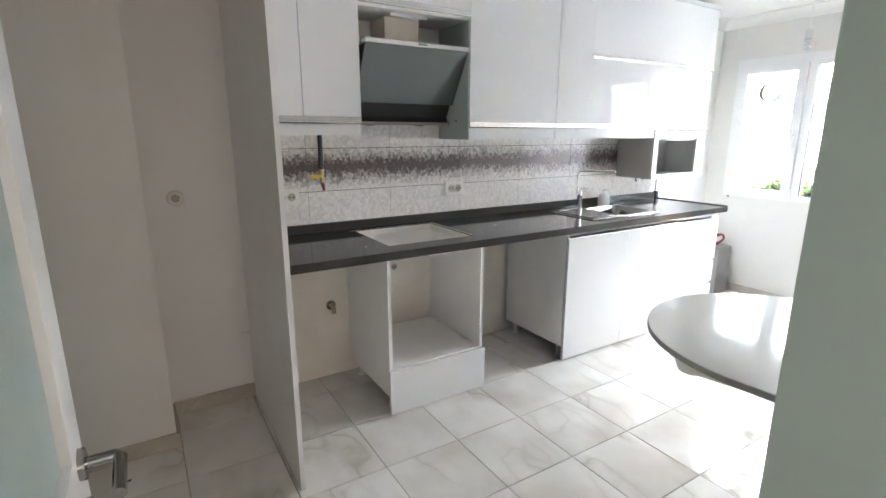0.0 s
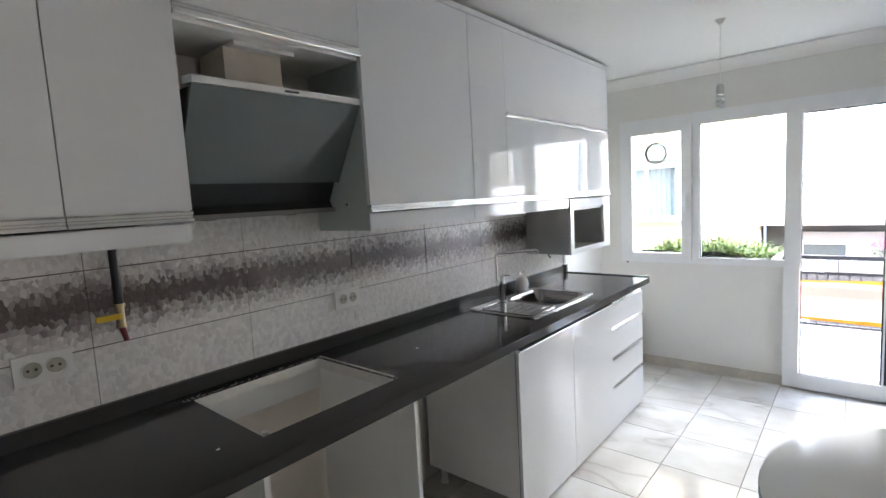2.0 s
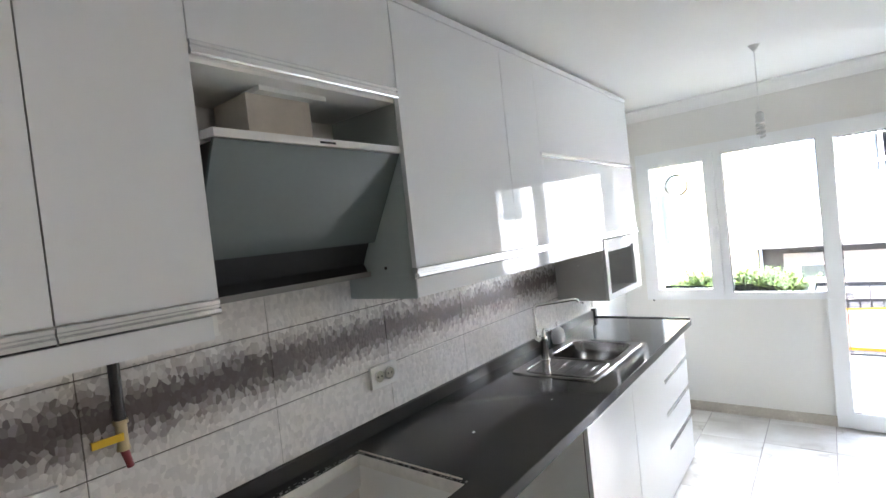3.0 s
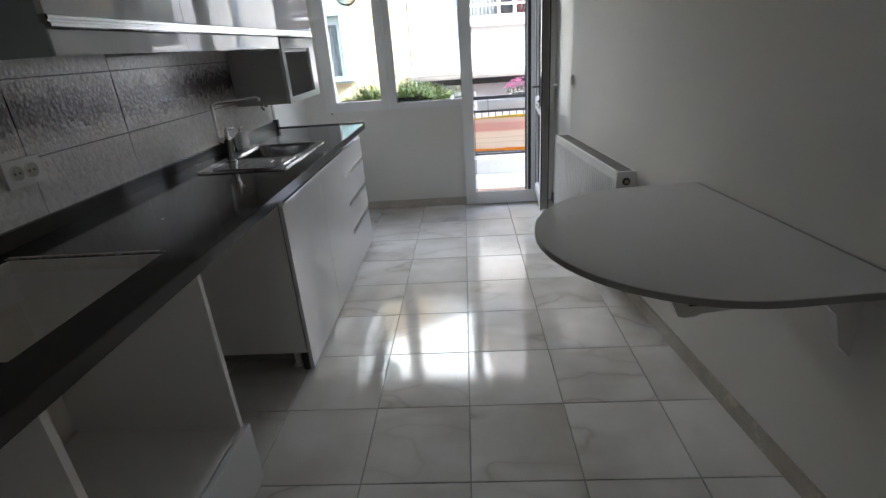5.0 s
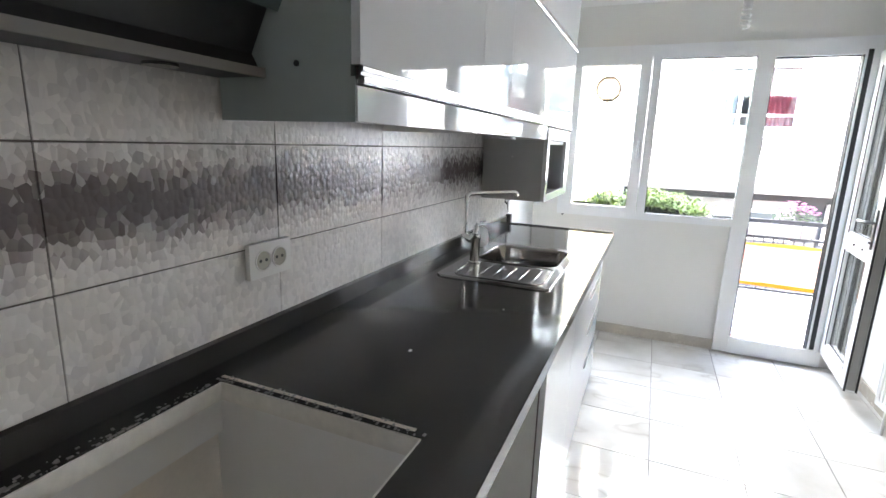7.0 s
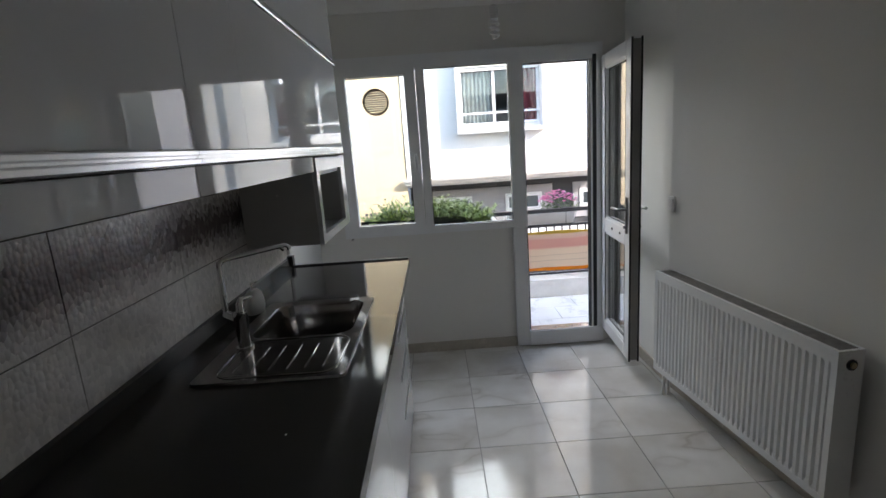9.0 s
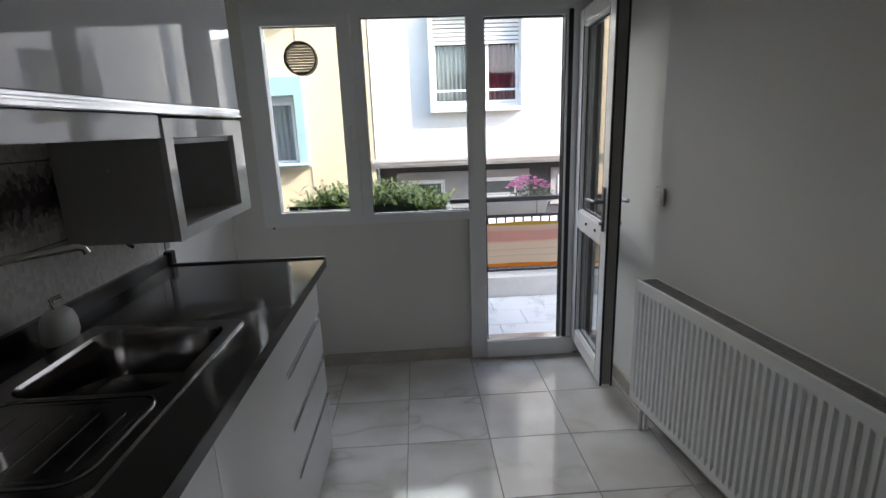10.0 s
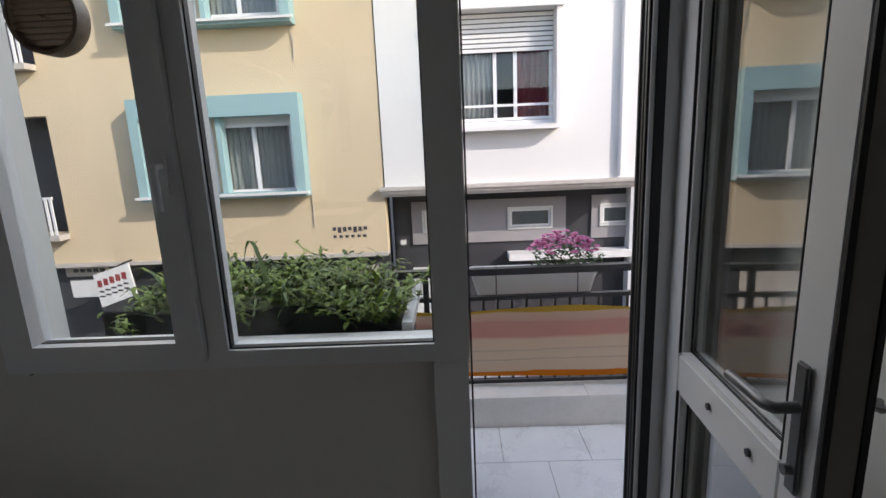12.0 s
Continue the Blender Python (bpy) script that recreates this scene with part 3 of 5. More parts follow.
for s, y in ((1, LY1), (-1, LY0)):
    bm = boxes((LX0 + 0.028, LX0 + 0.056, min(y + s * 0.001, y + s * 0.010), max(y + s * 0.001, y + s * 0.010), 0.925, 1.145))
    swung("handle_plate", bm, M_HANDLE if s > 0 else M_PVC, leaf, "long dark grey backplate", bevel=0.003)
    bm = bmesh.new()
    tube(bm, [(LX0 + 0.042, y + s * 0.01, 1.072), (LX0 + 0.042, y + s * 0.045, 1.072), (LX0 + 0.055, y + s * 0.052, 1.072), (LX0 + 0.165, y + s * 0.052, 1.068)], 0.0095)
    tube(bm, [(LX0 + 0.042, y + s * 0.009, 0.965), (LX0 + 0.042, y + s * 0.022, 0.965)], 0.009)
    swung("door_handle", bm, M_HANDLE if s > 0 else M_PVC, leaf, "grey metal lever handle", smooth=True)
for x in (5.395, 5.56):
    swung("screw_cap", tube(bmesh.new(), [(x, LY1 + 0.0005, 0.905), (x, LY1 + 0.006, 0.905)], 0.008), M_BLACK, leaf)
for z in (0.25, 1.05, 1.85):
    swung("hinge", tube(bmesh.new(), [(5.832, 1.522, z - 0.05), (5.832, 1.522, z + 0.05)], 0.009), M_PVC, leaf, smooth=True)

# hall door: leaf swung into the kitchen, glazed
hall_door = thing("door_2", (DOOR_X0 + 0.09, 1.0, 0), "white hall door with frosted glass, open into the kitchen", "door", kind="structure")
HX0, HX1, HY0, HY1 = 0.897, 0.937, 0.955, 1.735
bm = boxes((HX0, HX1, HY0, HY0 + 0.11, 0.01, 2.05), (HX0, HX1, HY1 - 0.11, HY1, 0.01, 2.05), (HX0, HX1, HY0 + 0.11, HY1 - 0.11, 0.01, 0.22), (HX0, HX1, HY0 + 0.11, HY1 - 0.11, 1.93, 2.05), (HX0, HX1, HY0 + 0.11, HY1 - 0.11, 0.86, 0.98))
hleaf = part("leaf", bm, M_PVC, hall_door, bevel=0.004)
for z0, z1 in ((0.22, 0.86), (0.98, 1.93)):
    part("pane", boxes((HX0 + 0.015, HX1 - 0.015, HY0 + 0.111, HY1 - 0.111, z0 + 0.001, z1 - 0.001)), M_DOORGLASS, hleaf)
bm = tube(bmesh.new(), [(HX1, HY1 - 0.055, 0.945), (HX1 + 0.01, HY1 - 0.055, 0.945)], 0.027, 16)
tube(bm, [(HX1 + 0.01, HY1 - 0.055, 0.945), (HX1 + 0.05, HY1 - 0.055, 0.945), (HX1 + 0.058, HY1 - 0.065, 0.945), (HX1 + 0.058, HY1 - 0.17, 0.945)], 0.0105, 12)
tube(bm, [(HX1, HY1 - 0.055, 0.855), (HX1 + 0.008, HY1 - 0.055, 0.855)], 0.022, 16)
part("door_handle", bm, M_STEEL, hleaf, "dulled chrome lever handle", smooth=True)
jamb = []
for x0, x1 in ((DOOR_X0 - 0.012, DOOR_X0 + 0.012), (DOOR_X1 - 0.004, DOOR_X1 + 0.03)):
    y = side_y(x0)
    jamb.append((x0, x1, y - 0.19, y + 0.02, 0.0, DOOR_H + 0.01))
    jamb.append((x0 - 0.04 if x0 < 1 else x0 + 0.02, x1 - 0.012 if x0 < 1 else x1 + 0.05, y + 0.008, y + 0.022, 0.0, DOOR_H + 0.06))
part("door_frame", boxes(*jamb, (DOOR_X0 + 0.012, DOOR_X1 - 0.004, side_y(1.2) - 0.18, side_y(1.2) + 0.02, DOOR_H - 0.03, DOOR_H + 0.01)), M_DOORPAINT, hall_door, bevel=0.003)

# ---- worktop ----
CX0, CX1, CY0, CZ0, CZ1 = 1.532, 5.043, 2.855, 0.878, 0.92
HOB = (2.134, 2.648, 2.986, 3.449)
BOWL = (3.93, 4.322, 2.988, 3.362)
worktop = thing("kitchen_worktop", (3.2, 3.2, CZ0), "dark charcoal laminate worktop with an empty hob cut-out", "worktop")
bm = bmesh.new()
xs, ys = [CX0, HOB[0], HOB[1], BOWL[0], BOWL[1], CX1], [CY0, HOB[2], BOWL[2], BOWL[3], HOB[3], YB - 0.001]
g = [[bm.verts.new((x, y, CZ1)) for y in ys] for x in xs]
for i in range(5):
    for j in range(5):
        if (i == 1 and 1 <= j <= 3) or (i == 3 and j == 2):
            continue
        bm.faces.new((g[i][j], g[i + 1][j], g[i + 1][j + 1], g[i][j + 1]))
res = bmesh.ops.extrude_face_region(bm, geom=list(bm.faces))
bmesh.ops.translate(bm, vec=(0, 0, CZ0 - CZ1), verts=[e for e in res["geom"] if isinstance(e, bmesh.types.BMVert)])
part("top", bm, M_COUNTER, worktop, bevel=0.003)
part("upstand", boxes((CX0, CX1, YB - 0.021, YB - 0.002, CZ1 + 0.0005, CZ1 + 0.052)), M_COUNTER, worktop, bevel=0.003)
part("upstand_end_cap", boxes((CX1 - 0.012, CX1 + 0.022, YB - 0.034, YB + 0.004, CZ1 + 0.001, CZ1 + 0.06)), M_BLACK, worktop, bevel=0.003)
part("end_trim", boxes((CX1 - 0.012, CX1 + 0.003, CY0 + 0.004, YB - 0.034, CZ1 + 0.0005, CZ1 + 0.007)), M_BLACK, worktop, bevel=0.001)
bm = boxes((HOB[0] - 0.0005, HOB[0] + 0.004, HOB[2] + 0.004, HOB[3] - 0.004, CZ0 + 0.001, CZ1 - 0.003), (HOB[1] - 0.004, HOB[1] + 0.0005, HOB[2] + 0.004, HOB[3] - 0.004, CZ0 + 0.001, CZ1 - 0.003), (HOB[0], HOB[1], HOB[2] - 0.0005, HOB[2] + 0.004, CZ0 + 0.001, CZ1 - 0.003), (HOB[0], HOB[1], HOB[3] - 0.004, HOB[3] + 0.0005, CZ0 + 0.001, CZ1 - 0.003))
part("cut_edge", bm, M_RIM, worktop, "whitish sealed edge of the hob cut-out")
# old sealant and chips left along the cut-out
rng = random.Random(5)
bm = bmesh.new()
for k in range(230):
    a = rng.random()
    if rng.random() < 0.6:
        x, y = HOB[0] - 0.03 + a * 0.56, HOB[3] + 0.024 * rng.random() ** 2
    else:
        x, y = HOB[1] + 0.022 * rng.random() ** 1.5, HOB[2] + a * 0.46
    s = rng.uniform(0.0006, 0.0034)
    box(bm, x - s * rng.uniform(0.5, 2.5), x + s, y - s, y + s * 0.6, CZ1 + 0.0003, CZ1 + 0.002)
part("sealant_residue", bm, M_RADGRILL, worktop, "whitish old sealant crumbs", kind="stuff")
part("hob_seal", boxes((HOB[1] + 0.010, HOB[1] + 0.018, HOB[2] + 0.02, HOB[3] + 0.01, CZ1 + 0.0003, CZ1 + 0.0018)), M_CARD, worktop, "dried strip of hob sealant")

# ---- sink and tap ----
sink = thing("kitchen_sink", (3.98, 3.19, CZ1), "inset stainless steel sink with bowl and ribbed drainer", "sink")
SX0, SX1, SY0, SY1, SZ = 3.625, 4.345, 2.965, 3.40, CZ1 + 0.004
bm = bmesh.new()


def loop_at(x0, x1, y0, y1, z, r, n=5):
    pts = []
    for cx, cy, a0 in ((x1 - r, y1 - r, 0), (x0 + r, y1 - r, 90), (x0 + r, y0 + r, 180), (x1 - r, y0 + r, 270)):
        for k in range(n + 1):
            a = radians(a0 + 90 * k / n)
            pts.append((cx + r * math.cos(a), cy + r * math.sin(a), z))
    return pts


def bridge(bm, rows, cap=True, n=24):
    made = [[bm.verts.new(p) for p in r] for r in rows]
    for q, w in zip(made, made[1:]):
        for k in range(n):
            bm.faces.new((q[k], q[(k + 1) % n], w[(k + 1) % n], w[k]))
    if cap:
        bm.faces.new(made[-1])
    return made


B = (BOWL[0] + 0.012, BOWL[1] - 0.012, BOWL[2] + 0.012, BOWL[3] - 0.012)
bridge(bm, [loop_at(*B, SZ + 0.003, 0.06), loop_at(B[0] + 0.006, B[1] - 0.006, B[2] + 0.006, B[3] - 0.006, SZ - 0.012, 0.055), loop_at(B[0] + 0.018, B[1] - 0.018, B[2] + 0.018, B[3] - 0.018, SZ - 0.13, 0.05), loop_at(B[0] + 0.05, B[1] - 0.05, B[2] + 0.05, B[3] - 0.05, SZ - 0.155, 0.04)])
part("bowl", bm, M_STEEL, sink, smooth=True)
bm = bmesh.new()
# deck round the bowl and under the drainer
bridge(bm, [loop_at(SX0, SX1, SY0, SY1, CZ1 + 0.0005, 0.02), loop_at(SX0 + 0.002, SX1 - 0.002, SY0 + 0.002, SY1 - 0.002, SZ + 0.004, 0.02), loop_at(SX0 + 0.02, SX1 - 0.02, SY0 + 0.02, SY1 - 0.02, SZ + 0.003, 0.02), loop_at(*B, SZ + 0.003, 0.06)], cap=False)
part("deck", bm, M_STEEL, sink, smooth=True)
bm = bmesh.new()
rows = []
DX_A, DX_B, DY_A, DY_B = SX0 + 0.04, BOWL[0] - 0.02, SY0 + 0.045, SY1 - 0.07
for i in range(13):
    f = i / 12
    row = []
    for j in range(49):
        y = DY_A + (DY_B - DY_A) * j / 48
        edge = min(i, 12 - i, 3) / 3 * min(j, 48 - j, 3) / 3
        row.append(bm.verts.new((DX_A + (DX_B - DX_A) * f, y, SZ + 0.0035 - 0.004 * edge)))
    rows.append(row)
for q, w in zip(rows, rows[1:]):
    for j in range(48):
        bm.faces.new((q[j], w[j], w[j + 1], q[j + 1]))
drainer = part("drainer", bm, M_STEEL, sink, smooth=True)
for k in range(6):
    y = DY_A + 0.03 + k * (DY_B - DY_A - 0.06) / 5
    part("rib", tube(bmesh.new(), [(DX_A + 0.012, y, SZ - 0.004), (DX_A + 0.03, y, SZ + 0.0005), (DX_B - 0.05, y, SZ + 0.0005), (DX_B - 0.03, y, SZ - 0.004)], [0.0034, 0.0042, 0.0042, 0.0034], 10), M_STEEL, drainer, smooth=True)
rim = [Vector(p) for p in loop_at(DX_A - 0.012, BOWL[0] - 0.004, DY_A - 0.014, DY_B + 0.014, SZ + 0.004, 0.05)]
part("raised_edge", tube(bmesh.new(), rim + rim[:1], 0.0028, 8), M_STEEL, drainer, smooth=True)
part("drain", tube(bmesh.new(), [(4.12, 3.17, SZ - 0.154), (4.12, 3.17, SZ - 0.149)], 0.035, 20), M_TAP, sink, smooth=True)

TX, TY = 3.875, 3.33
tap = thing("kitchen_tap", (TX, TY, CZ1), "chrome mixer tap with a thin swivel spout", "tap")
part("body", tube(bmesh.new(), [(TX, TY, SZ + 0.004), (TX, TY, SZ + 0.010), (TX, TY, SZ + 0.011), (TX, TY, SZ + 0.095), (TX, TY, SZ + 0.105), (TX, TY, SZ + 0.125)], [0.027, 0.027, 0.020, 0.020, 0.023, 0.022], 20), M_TAP, tap, smooth=True)
part("lever", tube(bmesh.new(), [(TX, TY, SZ + 0.125), (TX + 0.004, TY, SZ + 0.150), (TX + 0.012, TY - 0.002, SZ + 0.162), (TX + 0.055, TY - 0.02, SZ + 0.158)], [0.013, 0.011, 0.009, 0.005], 12), M_TAP, tap, smooth=True)
part("spout_elbow", tube(bmesh.new(), [(TX, TY, SZ + 0.098), (TX + 0.02, TY + 0.038, SZ + 0.104), (TX + 0.035, TY + 0.06, SZ + 0.108)], [0.019, 0.016, 0.014], 14), M_TAP, tap, smooth=True)
part("spout", tube(bmesh.new(), [(TX + 0.035, TY + 0.06, SZ + 0.10), (TX + 0.035, TY + 0.06, SZ + 0.262), (TX + 0.039, TY + 0.057, SZ + 0.278), (TX + 0.052, TY + 0.049, SZ + 0.287), (TX + 0.24, TY - 0.09, SZ + 0.288), (TX + 0.252, TY - 0.098, SZ + 0.283), (TX + 0.256, TY - 0.101, SZ + 0.270)], 0.0095, 12), M_TAP, tap, smooth=True)
PX, PY = 4.27, 3.437
soap = thing("soap_dispenser", (PX, PY, CZ1), "rounded white plastic soap holder behind the sink", "soap holder")
bm = bmesh.new()
bridge(bm, [[(PX + r * 1.25 * math.cos(k * math.tau / 24), PY + r * 0.75 * math.sin(k * math.tau / 24), CZ1 + z) for k in range(24)] for r, z in ((0.02, 0.0005), (0.042, 0.0005), (0.048, 0.02), (0.047, 0.05), (0.04, 0.075), (0.025, 0.09), (0.008, 0.094))])
part("shell", bm, M_PLASTIC, soap, smooth=True)
part("pump", tube(bmesh.new(), [(PX - 0.01, PY, CZ1 + 0.09), (PX - 0.01, PY, CZ1 + 0.12), (PX + 0.01, PY - 0.015, CZ1 + 0.125)], 0.006, 8), M_TAP, soap, smooth=True)

# ---- base units ----
part_edge = 0.0015


def leg(parent, x, y, h):
    bm = tube(bmesh.new(), [(x, y, 0.0), (x, y, 0.008), (x, y, 0.009), (x, y, h)], [0.024, 0.024, 0.015, 0.017], 12)
    part("leg", bm, M_PLASTIC, parent, smooth=True)


oven = thing("oven_housing", (2.39, 3.2, 0), "open white oven housing with no oven in it", "cabinet")
OX0, OX1, OY0, OY1, OTOP = 2.09, 2.693, 2.925, 3.50, 0.872
for x0, x1 in ((OX0, OX0 + 0.018), (OX1 - 0.018, OX1)):
    part("side_panel", boxes((x0, x1, OY0, OY1, 0.10, OTOP)), M_CARCASS, oven, bevel=part_edge)
part("shelf", boxes((OX0 + 0.0185, OX1 - 0.0185, OY0 + 0.004, OY1, 0.243, 0.261)), M_CARCASS, oven, bevel=part_edge)
part("bottom_panel", boxes((OX0 + 0.0185, OX1 - 0.0185, OY0 + 0.004, OY1, 0.10, 0.118)), M_CARCASS, oven, bevel=part_edge)
part("plinth_drawer", boxes((OX0 - 0.004, OX1 + 0.006, OY0 - 0.020, OY0 - 0.001, 0.008, 0.256)), M_GLOSS, oven, "white drawer front reaching the floor", bevel=0.002)
part("back_rail", boxes((OX0 + 0.0185, OX1 - 0.0185, OY1 - 0.017, OY1, 0.78, OTOP)), M_CARCASS, oven, bevel=part_edge)
part("front_rail", boxes((OX0 + 0.0185, OX1 - 0.0185, OY0 + 0.005, OY0 + 0.06, OTOP - 0.018, OTOP)), M_CARCASS, oven, bevel=part_edge)
for x in (OX0 + 0.05, OX1 - 0.05):
    for y in (OY0 + 0.07, OY1 - 0.06):
        leg(oven, x, y, 0.0995)

unit = thing("sink_cabinet", (3.9, 3.2, 0), "gloss white sink base cabinet with two doors", "cabinet")
UX0, UXS, UX1, UY0, UY1, UTOP = 3.342, 3.90, 4.452, 2.922, 3.50, 0.872
part("side_panel", boxes((UX0, UX0 + 0.018, UY0, UY1, 0.10, UTOP)), M_CARCASS, unit, bevel=part_edge)
part("side_panel", boxes((UX1 - 0.019, UX1 - 0.001, UY0, UY1, 0.10, UTOP)), M_CARCASS, unit, bevel=part_edge)
part("front_rail", boxes((UX0 + 0.0185, UX1 - 0.0195, UY0 + 0.001, UY0 + 0.018, 0.79, UTOP)), M_CARCASS, unit)
part("bottom_panel", boxes((UX0 + 0.0185, UX1 - 0.0195, UY0, UY1, 0.10, 0.118)), M_CARCASS, unit)
part("edge_strip", boxes((UX0 + 0.001, UX1 - 0.002, UY0 - 0.005, UY0 - 0.0005, 0.11, 0.845)), M_EDGE, unit)
for x0, x1 in ((UX0 - 0.001, UXS - 0.0015), (UXS + 0.0015, UX1 - 0.0015)):
    d = part("door", boxes((x0, x1, UY0 - 0.0225, UY0 - 0.0055, 0.012, 0.832)), M_GLOSS, unit, bevel=0.002)
    part("handle", prism(bmesh.new(), [(UY0 - 0.0055, 0.8325), (UY0 - 0.0225, 0.8325), (UY0 - 0.033, 0.838), (UY0 - 0.033, 0.843), (UY0 - 0.012, 0.853), (UY0 - 0.0055, 0.853)], "x", x0, x1), M_CHROME, d, "aluminium grip profile along the top edge")
for x in (UX0 + 0.05, UX1 - 0.05):
    for y in (UY0 + 0.07, UY1 - 0.06):
        leg(unit, x, y, 0.0995)
part("plinth_end", boxes((UX0 + 0.002, UX0 + 0.016, UY0 + 0.002, UY0 + 0.03, 0.002, 0.099)), M_EDGE, unit)

drawers = thing("drawer_unit", (4.74, 3.2, 0), "gloss white unit with four drawers", "cabinet")
DX0, DX1 = 4.4525, 5.02
part("body", boxes((DX0, DX0 + 0.018, UY0, UY1, 0.10, UTOP), (DX1 - 0.018, DX1, UY0, UY1, 0.012, UTOP), (DX0 + 0.0185, DX1 - 0.0185, UY0, UY1, 0.10, 0.118), (DX0 + 0.0185, DX1 - 0.0185, UY1 - 0.008, UY1, 0.119, UTOP)), M_CARCASS, drawers, bevel=part_edge)
for z in (0.295, 0.485, 0.678, 0.845):
    part("rail", boxes((DX0 + 0.0185, DX1 - 0.0185, UY0 + 0.001, UY0 + 0.018, z - 0.03, z + 0.026)), M_CARCASS, drawers)
for z0, z1 in ((0.683, 0.845), (0.490, 0.678), (0.300, 0.485), (0.012, 0.295)):
    d = part("drawer", boxes((DX0 + 0.0015, DX1 - 0.0005, UY0 - 0.020, UY0 - 0.001, z0, z1 - 0.022)), M_GLOSS, drawers, bevel=0.002)
    bm = bmesh.new()
    prism(bm, [(UY0 - 0.001, z1 - 0.0215), (UY0 - 0.020, z1 - 0.0215), (UY0 - 0.028, z1 - 0.014), (UY0 - 0.028, z1 - 0.010), (UY0 - 0.010, z1 - 0.014), (UY0 - 0.001, z1 - 0.002)], "x", DX0 + 0.0015, DX1 - 0.0005)
    part("handle", bm, M_CHROME, d, "aluminium grip profile along the top edge")

# tall panel that closes the row of units towards the niche
panel = thing("tall_end_panel", (1.52, 3.05, 0), "tall white melamine end panel beside the worktop", "panel")
part("board", boxes((1.512, 1.5295, 2.605, YB + 0.004, 0.0, 2.44)), M_CARCASS, panel, bevel=0.001)
for z in (0.383, 1.871):
    part("corner_clip", boxes((1.470, 1.5118, YB - 0.014, YB + 0.003, z - 0.012, z + 0.012)), M_PLASTIC, panel, "small white clip in the wall corner", bevel=0.002)
part("front_edging", boxes((1.5105, 1.5312, 2.5995, 2.6045, 0.0, 2.44)), M_GLOSS, panel, bevel=0.001)

# ---- wall units ----
WY, WTOP, WZ0 = 3.20, 2.432, 1.552
FR = WY - 0.020


def grip(parent, x0, x1, z):
    bm = bmesh.new()
    prism(bm, [(WY - 0.001, z + 0.001), (FR - 0.005, z + 0.001), (FR - 0.009, z + 0.005), (FR - 0.009, z + 0.013), (FR - 0.001, z + 0.017), (FR - 0.001, z + 0.021), (FR - 0.006, z + 0.024), (FR - 0.006, z + 0.031), (FR - 0.003, z + 0.034), (FR + 0.001, z + 0.034), (FR + 0.003, z + 0.010), (WY - 0.001, z + 0.010)], "x", x0, x1)
    part("handle", bm, M_CHROME, parent, "aluminium grip profile along the bottom edge")


def carcass(parent, x0, x1, z0, z1, side=None):
    part("side_panel", boxes((x0, x0 + 0.018, WY, YB - 0.011, z0, z1)), side or M_CARCASS, parent, bevel=part_edge)
    part("side_panel", boxes((x1 - 0.018, x1, WY, YB - 0.011, z0, z1)), M_CARCASS, parent, bevel=part_edge)
    part("bottom_panel", boxes((x0 + 0.0185, x1 - 0.0185, WY, YB - 0.011, z0 + 0.02, z0 + 0.038)), M_CARCASS, parent)
    part("top_panel", boxes((x0 + 0.0185, x1 - 0.0185, WY, YB - 0.011, z1 - 0.018, z1)), M_CARCASS, parent)


wall_l = thing("wall_cabinet", (1.79, 3.36, WZ0), "tall gloss white wall cabinet with two doors", "cabinet", "wall cabinets")
carcass(wall_l, 1.532, 2.088, 1.478, WTOP)
for x0, x1 in ((1.5335, 1.7885), (1.7915, 2.0865)):
    d = part("door", boxes((x0, x1, FR, WY - 0.001, WZ0 + 0.012, WTOP)), M_GLOSS, wall_l, bevel=0.002)
    grip(d, x0, x1, WZ0 - 0.024)
part("pelmet", boxes((1.5335, 2.072, WY - 0.012, WY + 0.006, 1.474, WZ0 - 0.026)), M_GLOSS, wall_l, "white light pelmet below the doors", bevel=0.001)

wall_h = thing("hood_cabinet", (2.42, 3.36, 2.1), "short gloss white wall cabinet above the cooker hood", "cabinet", "wall cabinets")
part("bottom_panel", boxes((2.0885, 2.7575, WY, YB - 0.011, 2.098, 2.116)), M_CARCASS, wall_h)
part("top_panel", boxes((2.0885, 2.7575, WY, YB - 0.011, WTOP - 0.018, WTOP)), M_CARCASS, wall_h)
for x in (2.0885, 2.7395):
    part("side_panel", boxes((x, x + 0.018, WY, YB - 0.011, 2.1165, WTOP - 0.0185)), M_CARCASS, wall_h)
d = part("door", boxes((2.0895, 2.7565, FR, WY - 0.001, 2.142, WTOP)), M_GLOSS, wall_h, bevel=0.002)
grip(d, 2.0895, 2.7565, 2.106)

wall_r = thing("wall_cabinet", (3.1, 3.36, WZ0), "tall gloss white wall cabinet with a full-height door", "cabinet", "wall cabinets")
carcass(wall_r, 2.758, 3.444, 1.448, WTOP, M_SIDE)
d = part("door", boxes((2.7595, 3.4425, FR, WY - 0.001, WZ0 - 0.002, WTOP)), M_GLOSS, wall_r, bevel=0.002)
grip(d, 2.7595, 3.4425, WZ0 - 0.037)
part("side_return", boxes((2.7545, 2.7578, WY - 0.012, YB - 0.03, 1.448, 1.5285)), M_SIDE, wall_r, bevel=0.001)
part("screw_cap", tube(bmesh.new(), [(2.7575, 3.32, 1.555), (2.7545, 3.32, 1.555)], 0.006, 8), M_BLACK, wall_r)
part("pelmet", boxes((2.7595, 3.4425, WY - 0.014, WY + 0.004, 1.450, WZ0 - 0.039)), M_GLOSS, wall_r, bevel=0.001)

wall_e = thing("wall_cabinet", (4.3, 3.36, WZ0), "wide gloss white wall cabinet with a lift-up door", "cabinet", "wall cabinets")
EX1 = 5.152
